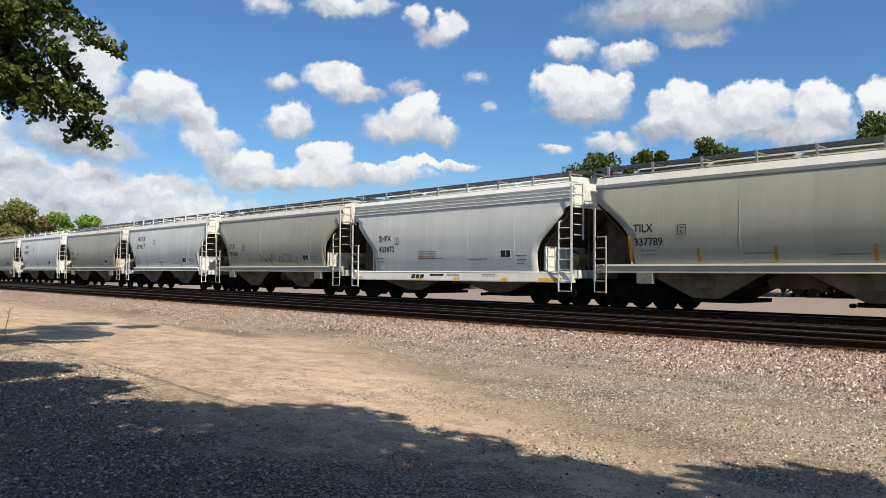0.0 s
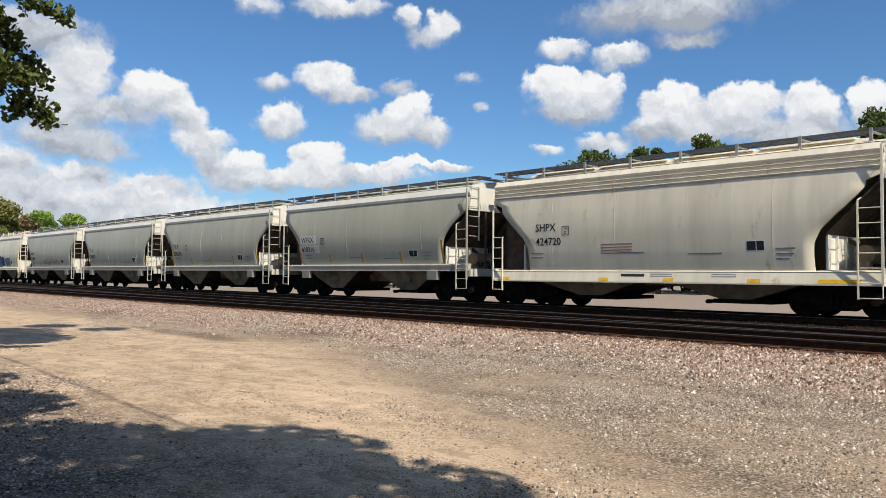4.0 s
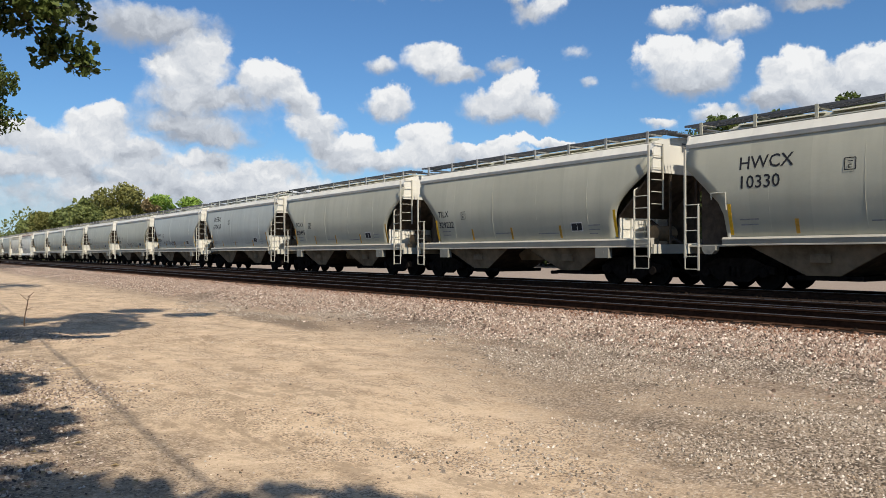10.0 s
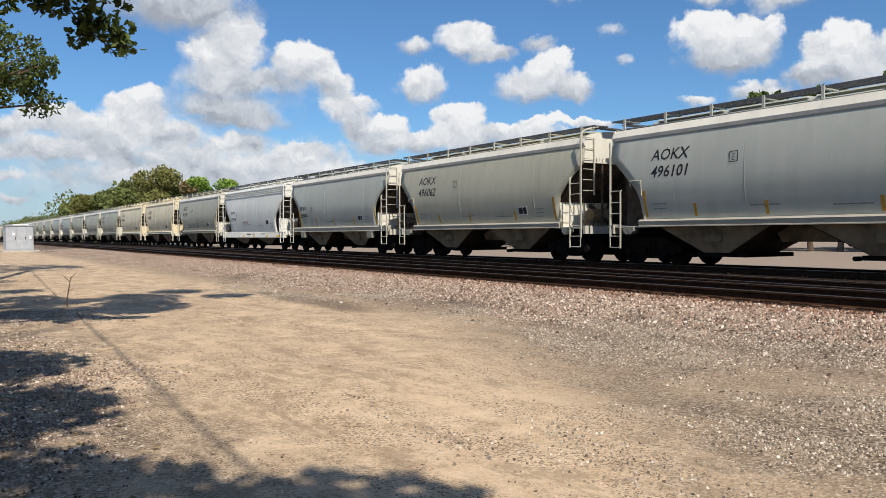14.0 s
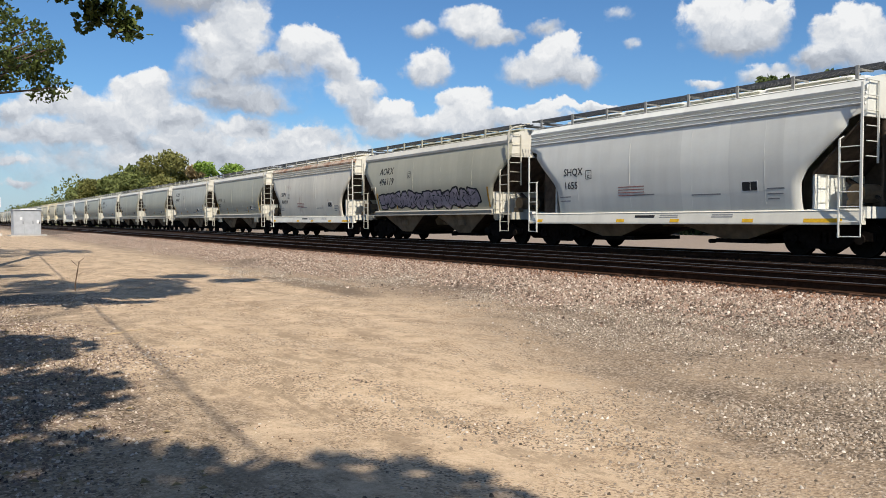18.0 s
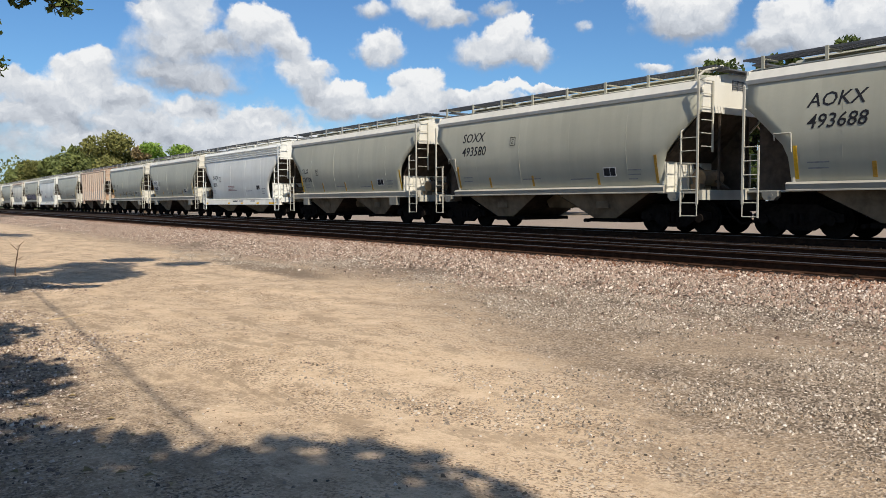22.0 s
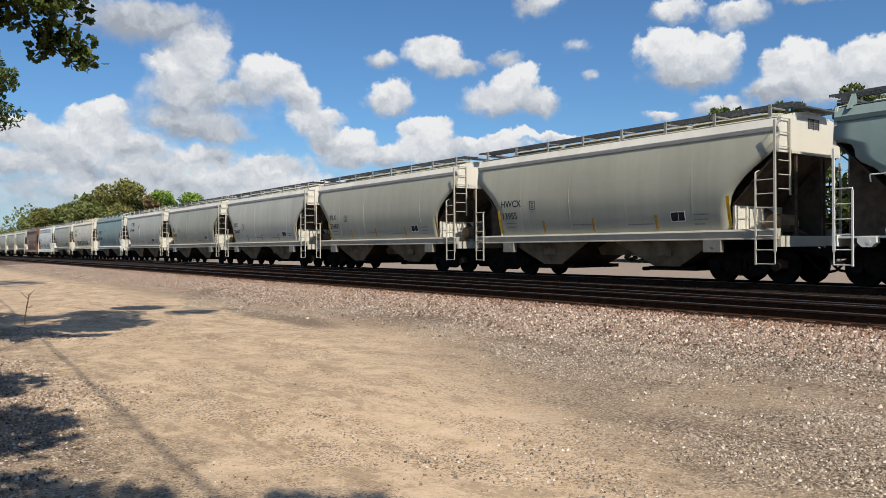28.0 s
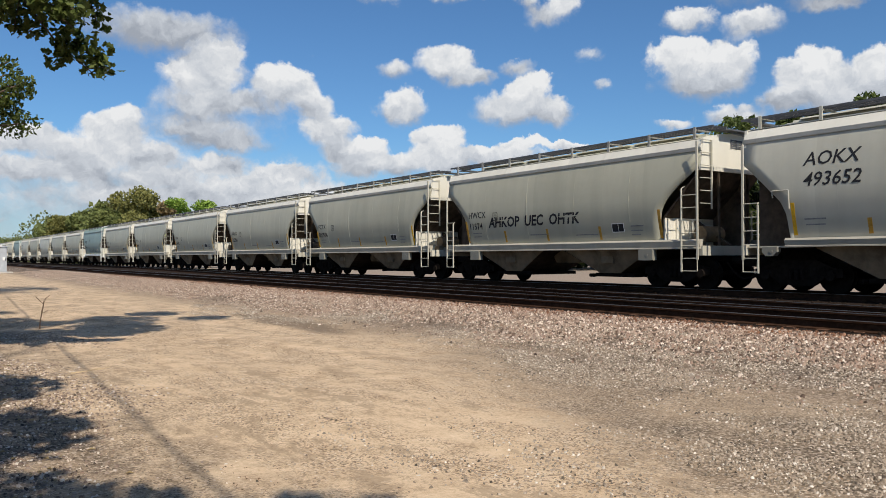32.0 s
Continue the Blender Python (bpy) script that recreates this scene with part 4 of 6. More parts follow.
    for y in (-h + pad, h - pad) if kind != "deep" else ():
        bm = bmesh.new()
        add_prism(bm, [(y - wide, s0 - 0.03), (y - wide, s0 - 0.6 * deep_), (y - 0.5 * wide, s0 - deep_), (y + 0.5 * wide, s0 - deep_), (y + wide, s0 - 0.6 * deep_), (y + wide, s0 - 0.03)] if pad < 1 else
                  [(y - wide, s0 - 0.03), (y - wide, s0 - deep_), (y + wide, s0 - deep_), (y + wide, s0 - 0.03)], 0, -1.63, -1.44)
        add_tube(bm, (-1.64, y - 0.05, s0 - 0.55 * deep_), (-1.60, y - 0.05, s0 - 0.55 * deep_), 0.05, 10)
        done(bm)
        twice("jacking_pad", mesh_of("jacking_pad", bm), "pad")
    # chutes
    for y in (-2.42, 2.42):
        bm = bmesh.new()
        top = [(-1.42, y - 1.98), (1.42, y - 1.98), (1.42, y + 1.98), (-1.42, y + 1.98)]
        low_ = [(-1.16, y - 0.42), (1.16, y - 0.42), (1.16, y + 0.42), (-1.16, y + 0.42)]
        a = [bm.verts.new((*p, s0 + 0.02)) for p in top]
        b = [bm.verts.new((*p, 0.42)) for p in low_]
        for i in range(4):
            bm.faces.new((a[i], a[(i + 1) % 4], b[(i + 1) % 4], b[i]))
        at = put("discharge_chute", mesh_of("discharge_chute", done(bm)), "chute")
        # slope sheets that close the chute fore and aft, underside shade in their paint
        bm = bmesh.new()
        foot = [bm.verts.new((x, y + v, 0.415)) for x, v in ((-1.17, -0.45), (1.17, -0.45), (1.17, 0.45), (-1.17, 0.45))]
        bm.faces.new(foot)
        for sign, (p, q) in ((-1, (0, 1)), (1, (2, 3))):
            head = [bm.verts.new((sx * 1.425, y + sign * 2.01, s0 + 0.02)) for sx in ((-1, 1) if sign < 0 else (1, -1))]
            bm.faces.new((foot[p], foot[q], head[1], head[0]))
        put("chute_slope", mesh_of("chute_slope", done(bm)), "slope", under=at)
        bm = bmesh.new()
        add_box(bm, -1.12, 1.12, y - 0.95, y + 0.70, 0.30, 0.42)
        add_tube(bm, (-1.25, y - 0.6, 0.36), (1.25, y - 0.6, 0.36), 0.05, 8)
        add_tube(bm, (-1.26, y + 0.8, 0.34), (-1.0, y + 0.8, 0.34), 0.06, 8)
        put("outlet_gate", mesh_of("outlet_gate", bm), "black", under=at)
        bm = bmesh.new()
        add_box(bm, -1.34, -1.26, y - 0.28, y + 0.24, 0.74, 0.96)
        put("access_plate", mesh_of("access_plate", bm), "chute", under=at)
    bm = bmesh.new()
    add_prism(bm, [(-1.05, 1.19), (1.05, 1.19), (0.75, 0.74), (-0.75, 0.74)], 0, -0.55, 0.55)
    put("middle_hood", mesh_of("middle_hood", done(bm)), "chute")
    # roof walk, hatch trough
    bm = bmesh.new()
    add_prism(bm, [(-0.38, 4.46), (0.38, 4.46), (0.30, 4.60), (-0.30, 4.60)], 1, -h + 0.7, h - 0.7)
    trough = put("hatch_trough", mesh_of("hatch_trough", done(bm)), "body")
    for y in (-4.0, -1.35, 1.35, 4.0):
        bm = bmesh.new()
        add_prism(bm, [(-0.44, 4.585), (0.44, 4.585), (0.40, 4.63), (0.0, 4.65), (-0.40, 4.63)], 1, y - 1.22, y + 1.22)
        put("hatch_cover", mesh_of("hatch_cover", done(bm)), "body", under=trough)
    verts, faces = [], []
    z = 4.66

    def bar(x0, x1, y0, y1, z0, z1):
        n = len(verts)
        verts.extend([(x, y, w) for w in (z0, z1) for y in (y0, y1) for x in (x0, x1)])
        faces.extend([(n, n + 2, n + 3, n + 1), (n + 4, n + 5, n + 7, n + 6), (n, n + 1, n + 5, n + 4), (n + 2, n + 6, n + 7, n + 3), (n, n + 4, n + 6, n + 2), (n + 1, n + 3, n + 7, n + 5)])

    for x in (-1.22, -1.08, -0.94, -0.80, -0.66):
        bar(x - 0.008, x + 0.008, -h - 0.25, h + 0.25, z - 0.04, z)
    for x in (-1.235, -0.645):
        bar(x - 0.012, x + 0.012, -h - 0.25, h + 0.25, z - 0.055, z + 0.006)
    n = int(2 * h / 0.11)
    for i in range(n):
        y = -h + 0.11 * i
        bar(-1.23, -0.65, y - 0.006, y + 0.006, z - 0.03, z - 0.004)
    walk_mesh = raw_mesh("running_board", verts, faces)
    last = twice("running_board", walk_mesh, "grate")
    for i in range(8):
        y = -h + 0.35 + (2 * h - 0.7) * i / 7
        bm = bmesh.new()
        if kind == "blue":
            add_prism(bm, [(-1.52, 4.22), (-1.20, 4.3), (-1.20, 4.60), (-1.26, 4.60)], 1, y - 0.05, y + 0.05)
        else:
            add_box(bm, -1.32, -1.28, y - 0.04, y + 0.04, 4.28, 4.67)
            add_box(bm, -1.30, -0.64, y - 0.04, y + 0.04, 4.57, 4.605)
        bracket = mesh_of("walk_bracket", done(bm))
        put("walk_bracket", bracket, "body" if kind in ("blue", "boxy") else "post", under=last - 1)
    bm = bmesh.new()
    add_box(bm, -0.75, 0.75, -h - 0.30, -h + 0.05, 4.56, 4.60)
    twice("end_walk", mesh_of("end_walk", bm), "grate")
    # brake gear on the end platform
    bm = bmesh.new()
    add_tube(bm, (-0.55, -h + 0.75, 1.62), (0.35, -h + 0.75, 1.62), 0.24, 14)
    add_box(bm, -0.7, -0.45, -h + 0.6, -h + 0.9, 1.22, 1.45)
    put("air_tank", mesh_of("air_tank", bm), "chute")
    bm = bmesh.new()
    for i in range(12):
        a, b = i * math.pi / 6, (i + 1) * math.pi / 6
        add_tube(bm, (0.9 + 0.25 * math.cos(a), -h - 0.16, 2.6 + 0.25 * math.sin(a)), (0.9 + 0.25 * math.cos(b), -h - 0.16, 2.6 + 0.25 * math.sin(b)), 0.018, 5)
        if i % 3 == 0:
            add_tube(bm, (0.9, -h - 0.16, 2.6), (0.9 + 0.25 * math.cos(a), -h - 0.16, 2.6 + 0.25 * math.sin(a)), 0.014, 5)
    add_tube(bm, (0.9, -h - 0.16, 2.6), (0.9, -h + 0.05, 2.6), 0.03, 6)
    put("brake_wheel", mesh_of("brake_wheel", bm), "black")
    # couplers and hoses
    bm = bmesh.new()
    add_box(bm, -0.12, 0.12, -h - 0.62, -h - 0.02, 0.72, 0.94)
    add_box(bm, -0.20, 0.16, -h - 0.93, -h - 0.60, 0.66, 1.00)
    twice("coupler", mesh_of("coupler", bm), "black")
    bm = bmesh.new()
    way = [(-0.45, -h - 0.1, 0.78), (-0.42, -h - 0.30, 0.50), (-0.35, -h - 0.55, 0.30), (-0.25, -h - 0.80, 0.36), (-0.2, -h - 0.92, 0.5)]
    for p, q in zip(way, way[1:]):
        add_tube(bm, p, q, 0.035, 8)
    twice("air_hose", mesh_of("air_hose", bm), "black")
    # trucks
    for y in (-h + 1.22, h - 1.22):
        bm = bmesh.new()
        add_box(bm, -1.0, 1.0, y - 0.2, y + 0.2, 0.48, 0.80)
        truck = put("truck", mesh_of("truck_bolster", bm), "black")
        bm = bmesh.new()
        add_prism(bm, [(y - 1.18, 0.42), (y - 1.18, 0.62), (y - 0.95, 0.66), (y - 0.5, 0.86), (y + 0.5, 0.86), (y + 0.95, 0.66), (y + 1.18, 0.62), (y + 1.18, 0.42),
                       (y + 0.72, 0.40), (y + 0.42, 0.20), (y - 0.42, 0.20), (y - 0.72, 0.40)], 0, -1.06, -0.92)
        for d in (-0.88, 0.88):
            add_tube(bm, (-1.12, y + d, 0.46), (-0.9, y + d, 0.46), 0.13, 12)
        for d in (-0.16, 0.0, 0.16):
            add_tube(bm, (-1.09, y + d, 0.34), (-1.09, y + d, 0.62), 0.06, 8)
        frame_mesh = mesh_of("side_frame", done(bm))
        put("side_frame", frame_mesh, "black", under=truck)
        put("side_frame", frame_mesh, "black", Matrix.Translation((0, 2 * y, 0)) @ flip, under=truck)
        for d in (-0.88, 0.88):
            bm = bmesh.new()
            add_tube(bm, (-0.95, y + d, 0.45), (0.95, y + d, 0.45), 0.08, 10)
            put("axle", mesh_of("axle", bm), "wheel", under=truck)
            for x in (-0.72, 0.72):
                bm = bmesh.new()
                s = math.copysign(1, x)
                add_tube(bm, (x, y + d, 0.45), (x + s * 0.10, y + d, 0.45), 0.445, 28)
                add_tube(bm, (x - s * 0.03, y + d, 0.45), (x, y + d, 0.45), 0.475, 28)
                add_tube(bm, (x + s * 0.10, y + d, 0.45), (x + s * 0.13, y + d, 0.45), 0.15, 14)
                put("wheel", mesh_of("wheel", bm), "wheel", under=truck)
    if kind != "ribbed":
        for i in range(4):
            y = -3.6 + 7.2 * i / 3
            span = h - lerp(k["cut"], 1.6)
            put("weld_seam", skin(k, y - 0.005, y + 0.005, s1 + (0.12 if kind != "deep" else 0.2), ev - (0.15 if kind != "deep" else 0.45), 0.0025, 1, 10), "body")
    if kind == "ribbed":
        for i in range(11):
            y = -4.55 + 9.1 * i / 10
            bm = bmesh.new()
            add_prism(bm, [(-1.50, y - 0.09), (-1.62, y - 0.06), (-1.62, y + 0.06), (-1.50, y + 0.09)], 2, 1.34, 4.1)
            twice("side_rib", mesh_of("side_rib", done(bm)), "rib")
        put("repainted_band", skin(k, -4.55, 4.55, 1.36, 2.25, 0.006, 4), "lower", here, "repainted pale grey lower band")
    return out


def label_text(k, text, y, z, cap, slant=0.0, stretch=1.0, fat=0.004):
    """Lettering on the near side; y is where its first letter begins, z its foot, cap its height."""
    data = bpy.data.curves.new("letters", "FONT")
    data.body, data.size, data.shear, data.resolution_u, data.extrude = text, cap / 0.69, slant, 2, 0.001
    data.offset = fat
    temp = bpy.data.objects.new("letters", data)
    scene.collection.objects.link(temp)
    me = bpy.data.meshes.new_from_object(temp.evaluated_get(bpy.context.evaluated_depsgraph_get()))
    bpy.data.objects.remove(temp)
    bpy.data.curves.remove(data)
    me.materials.clear()
    lean = (lerp(k["prof"], z + cap) - lerp(k["prof"], z)) / cap
    up = Vector((-lean, 0, 1)).normalized()
    across = Vector((0, -1, 0))
    out = across.cross(up)
    m = Matrix((across, up, out)).transposed().to_4x4()
    m.translation = Vector((-lerp(k["prof"], z), y, z)) + out * 0.005
    me.transform(m @ Matrix.Diagonal((stretch, 1, 1, 1)))
    return me


SHARED = {}


def shared(key, make):
    if key not in SHARED:
        SHARED[key] = make()
    return SHARED[key]


def stroke(bm, k, pts, r, off=0.006):
    """A sprayed line on the side through points (y, z)."""
    for (y0, z0), (y1, z1) in zip(pts, pts[1:]):
        d = Vector((0, y1 - y0, z1 - z0))
        if d.length < 1e-4:
            continue
        nrm = Vector((0, -d.z, d.y)).normalized() * r
        ring = []
        for y, z, s in ((y0, z0, 1), (y0, z0, -1), (y1, z1, -1), (y1, z1, 1)):
            ring.append(bm.verts.new((-lerp(k["prof"], z) - off, y + s * nrm.y, z + s * nrm.z)))
        bm.faces.new(ring)


def scribble_mesh(k, seed, y0, y1, z0, z1, count, r, off=0.006):
    """Unreadable sprayed loops."""
    rng = random.Random(seed)
    bm = bmesh.new()
    for i in range(count):
        cy, cz = y0 + (y1 - y0) * (i + 0.5) / count, (z0 + z1) / 2
        w, h = abs(y1 - y0) / count * 0.6, (z1 - z0) / 2
        pts = [(cy + rng.uniform(-w, w), cz + rng.uniform(-h, h)) for _ in range(4)]
        for j in range(3):
            a = rng.uniform(0, 6.28)
            pts.append((cy + w * 0.7 * math.cos(a + j), cz + h * 0.8 * math.sin(a + j * 1.4)))
        stroke(bm, k, pts, r, off)
    return mesh_of("scribble", bm)


def blob_mesh(k, seed, y0, y1, z0, z1, count, grow, off):
    """Fat bubble shapes side by side, sprayed on the car."""
    rng = random.Random(seed)
    bm = bmesh.new()
    for i in range(count):
        cy = y0 + (y1 - y0) * (i + 0.5) / count
        cz = (z0 + z1) / 2 + rng.uniform(-0.06, 0.06)
        w, h = abs(y1 - y0) / count * 0.56 + grow, (z1 - z0) / 2 * rng.uniform(0.85, 1.05) + grow
        lean = rng.uniform(-0.3, 0.3)
        ring = []
        for j in range(22):
            a = j / 22 * 6.2832
            bump_ = 1 + 0.13 * math.sin(3 * a + i) + 0.09 * math.sin(5 * a + 2 * i)
            y = cy + w * bump_ * math.copysign(abs(math.cos(a)) ** 0.6, math.cos(a)) + lean * h * math.sin(a) * 0.5
            z = cz + h * bump_ * math.copysign(abs(math.sin(a)) ** 0.6, math.sin(a))
            ring.append(bm.verts.new((-lerp(k["prof"], z) - off - 0.0015 * (i % 2), y, z)))
        mid_ = bm.verts.new((-lerp(k["prof"], cz) - off - 0.0015 * (i % 2), cy, cz))
        for j in range(22):
            bm.faces.new((ring[j], ring[(j + 1) % 22], mid_))
    return mesh_of("bubbles", bm)


PAINTS = {
    "grey": (GREY, SILL, FRAME), "cool": (COOL, SILL, FRAME), "pale": (PALE, SILL, FRAME), "white": (WHITE, LIGHT, WHITE), "cream": (CREAM, CREAM, CREAM),
    "beige": (BEIGE, CREAM, CREAM), "rusty": (RUSTY, LIGHT, LIGHT), "brown": (BROWN, BROWN, BROWN), "blue": (BLUE, WHITE, WHITE), "ribbed": (RIBBED, RIBBED, FRAME),
}
WORDS = {"grey": "grey", "cool": "cool grey", "pale": "pale grey", "white": "white", "cream": "cream", "beige": "beige", "rusty": "rust-streaked white", "brown": "brown", "blue": "light blue", "ribbed": "tan, rusting"}
SHAPES = {"round": "round-sided covered hopper car with black trucks", "boxy": "curved-sided covered hopper car with tube ladders", "deep": "covered hopper car with deep white side sill",
          "ribbed": "covered hopper car with upright side ribs", "blue": "covered hopper car with white roof brackets"}


def build_car(number, kind, colour, mark, digits, extra=""):
    k = KINDS[kind]
    body, sill, frame_ = PAINTS[colour]
    # chords, end walls and bulkheads that catch sun: its brightness put into paler paint
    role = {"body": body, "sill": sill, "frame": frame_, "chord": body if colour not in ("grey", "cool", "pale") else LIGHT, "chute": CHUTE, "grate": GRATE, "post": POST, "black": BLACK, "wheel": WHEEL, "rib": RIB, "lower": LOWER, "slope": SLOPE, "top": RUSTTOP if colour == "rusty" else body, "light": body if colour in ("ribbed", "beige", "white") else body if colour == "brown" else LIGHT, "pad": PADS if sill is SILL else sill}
    car = new("hopper_car")
    note = " and sprayed graffiti" if extra in ("blue", "bubble", "tag", "smoke", "words") else ""
    tagged(car, f"{WORDS[colour]} {SHAPES[kind]}{note}", "freight car", "cars of the freight train")
    made = []
    for name, me, r, at, label, under in shared(("parts", kind), lambda: car_parts(kind)):
        made.append(piece(name, me, role[r], car if under is None else made[under], at, label))
    h = k["half"]

    def mark_on(name, key, make, mat, label=""):
        return piece(name, shared((kind, *key), make), mat, car, None, label)

    big = kind in ("boxy", "blue")
    if mark:
        y, z1, z2, cap = {"round": (h - 1.50, 2.46, 2.03, 0.235), "boxy": (h - 1.70, 3.20, 2.69, 0.33), "blue": (h - 1.88, 2.74, 2.16, 0.33), "deep": (h - 1.95, 2.49, 2.03, 0.24), "ribbed": (h - 1.98, 2.5, 2.12, 0.22)}[kind]
        slant = 0.22 if (kind == "boxy" and mark[0] in "ASW") else 0.0
        if kind == "ribbed":
            # the letters stand in the bays between the ribs
            for text, yy, zz in ((mark[:2], y + 0.36, z1), (mark[2:], y - 0.62, z1), (digits[:2], y + 0.36, z2), (digits[2:], y - 0.62, z2)):
                mark_on("lettering", ("text", text, yy, zz), lambda text=text, yy=yy, zz=zz: label_text(k, text, yy, zz, cap), INK, "black stencilled lettering")
        else:
            mark_on("lettering", ("text", mark, 1), lambda: label_text(k, mark, y, z1, cap, slant), INK, "black stencilled reporting mark")
            mark_on("lettering", ("text", digits, 2), lambda: label_text(k, digits, y, z2, cap, slant), INK, "black stencilled car number")
        if extra == "panel":
            for z in (z1, z2):
                mark_on("stencil_panel", ("panel", z), lambda z=z: skin(k, y - 1.15 * (1 if z == z1 else 1.2), y + 0.1, z - 0.06, z + cap + 0.06, 0.001), PANEL, "white painted panel")
    # small lettering as bars
    top = 1.86 if kind != "deep" else 1.74
    for j, (yy, zz, w) in enumerate(((h - 1.7, top, 0.55), (h - 1.72, top - 0.14, 0.5), (-h + 2.55, top + 0.02, 0.5), (-h + 2.55, top - 0.12, 0.46), (-h + 2.55, top - 0.25, 0.34), (1.1, 1.72, 0.9), (-1.2, 1.66, 1.0))):
        mark_on("small_lettering", ("bar", j), lambda yy=yy, zz=zz, w=w: skin(k, yy - w, yy, zz, zz + 0.035, 0.004, 1, 1), FADED)
    dy = -h + (3.05 if big else 2.85)
    mark_on("data_border", ("square", 2), lambda: skin(k, dy - 0.025, dy + 0.485, 1.715, 2.005, 0.002, 1, 2), PAPER)
    mark_on("data_square", ("square", 0), lambda: skin(k, dy, dy + 0.46, 1.74, 1.98, 0.004, 1, 2), INK, "black data panel")
    mark_on("data_line", ("square", 1), lambda: skin(k, dy + 0.2, dy + 0.215, 1.75, 1.97, 0.006, 1, 2), PAPER)
    bx, bz = (h - 3.05, 2.34) if not big else (h - 4.5, 2.95)
    mark_on("plate_mark", ("frame", 0), lambda: frame_mark(k, bx, bz), INK, "small black square mark")
    if kind == "round":
        for j, y in enumerate((-h + 1.42, -2.3, 0.2, 2.5, h - 1.34)):
            tall = 2.35 if j in (0, 4) else 1.93
            mark_on("edge_stripe", ("stripe", j), lambda y=y, tall=tall: skin(k, y - 0.05, y + 0.05, 1.5, tall, 0.004, 1, 5), YELLOW if (j in (0, 4) and number % 3 == 0) or mark == "MQRX" else ORANGE)
    if kind == "boxy":
        for j, y in enumerate((-h + 1.5, -2.4, 0.6, 2.9, h - 1.42)):
            tall = 2.3 if j in (0, 4) else 1.85
            mark_on("edge_stripe", ("stripe", j), lambda y=y, tall=tall: skin(k, y - 0.05, y + 0.05, 1.48, tall, 0.004, 1, 5), YELLOW if j == 4 and number % 2 else ORANGE)
    if kind == "blue":
        for j, y in enumerate((-4.2, -2.1, -0.2, 1.7, 3.5)):
            mark_on("edge_stripe", ("stripe", j), lambda y=y: skin(k, y - 0.26, y + 0.26, 1.46, 1.56, 0.004, 1, 1), ORANGE)
    if kind == "deep":
        for j, y in enumerate((-h + 1.0, -3.1, -0.6, 1.6, h - 0.6)):
            bm_key = ("sillstripe", j)
            mark_on("edge_stripe", bm_key, lambda y=y, j=j: sill_plate(y - (0.5 if j == 0 else 0.17), y + (0.5 if j == 0 else 0.17), 0.88, 0.98), YELLOW)
        mark_on("sill_lettering", ("silltext", 0), lambda: sill_plate(0.2, 1.0, 1.02, 1.10), INK)
        for j in range(4):
            mark_on("sill_lettering", ("silltext", 1 + j), lambda j=j: sill_plate(-2.6 + 1.9 * (j > 1), -1.9 + 1.9 * (j > 1), 1.08 - 0.06 * (j % 2), 1.11 - 0.06 * (j % 2)), FADED)
        for j in range(4):
            mark_on("small_lettering", ("redbar", j), lambda j=j: skin(k, 0.6, 1.7, 1.72 + 0.09 * j, 1.75 + 0.09 * j, 0.004, 1, 1), REDINK)
    if extra == "blue":
        for j, (y0, y1, z1_, count, fill) in enumerate(((3.85, 2.05, 2.42, 2, SPRAYBLUE), (2.15, 1.5, 2.15, 1, SPRAYPLUM), (0.35, -0.75, 2.5, 1, SPRAYPLUM), (1.35, -0.05, 2.5, 1, SPRAYBLUE), (-1.2, -2.5, 2.3, 2, SPRAYBLUE))):
            lay = 0.004 + 0.004 * (fill is SPRAYBLUE)
            mark_on("graffiti_shadow", ("g0", j), lambda: blob_mesh(k, 5 + j, y0, y1, 1.54, z1_, count, 0.03, lay), SPRAYNAVY, "dark blue graffiti outline")
            mark_on("graffiti", ("g1", j), lambda: blob_mesh(k, 5 + j, y0, y1, 1.54, z1_, count, -0.02, lay + 0.003), fill, "sprayed bubble graffiti")
        mark_on("graffiti_stroke", ("g2",), lambda: scribble_mesh(k, 4, 3.7, 2.1, 1.6, 2.3, 4, 0.012, 0.016), SPRAYNAVY)
        mark_on("graffiti_stroke", ("g6",), lambda: scribble_mesh(k, 6, 1.3, 0.0, 1.6, 2.4, 3, 0.012, 0.016), SPRAYNAVY)
        mark_on("graffiti_stroke", ("g7",), lambda: scribble_mesh(k, 7, 4.6, 3.9, 1.6, 2.05, 5, 0.010, 0.006), SPRAYDARK, "thin dark sprayed tag")
    if extra == "bubble":
        mark_on("graffiti_shadow", ("g3",), lambda: blob_mesh(k, 9, 4.5, -4.0, 1.5, 2.28, 12, 0.06, 0.004), INK, "black graffiti outline")
        mark_on("graffiti", ("g4",), lambda: blob_mesh(k, 9, 4.5, -4.0, 1.5, 2.28, 12, -0.02, 0.008), SPRAYLILAC, "lilac bubble graffiti")
        mark_on("graffiti_stroke", ("g5",), lambda: scribble_mesh(k, 8, 4.4, -3.9, 1.55, 2.25, 22, 0.016, 0.012), INK)
    if extra == "tag":
        a = random.Random(number).choice((3.2, 2.4, 1.4))
        mark_on("graffiti_stroke", ("tag", number), lambda: scribble_mesh(k, number, a, a - 3.4, 1.62, 2.12, 8, 0.016), SPRAYDARK, "thin dark sprayed tag")
    if extra == "smoke":
        mark_on("graffiti_stroke", ("smoke", number), lambda: scribble_mesh(k, number, 3.4, -2.9, 1.5, 2.2, 26, 0.03), SPRAYDARK, "smoky dark sprayed tag")
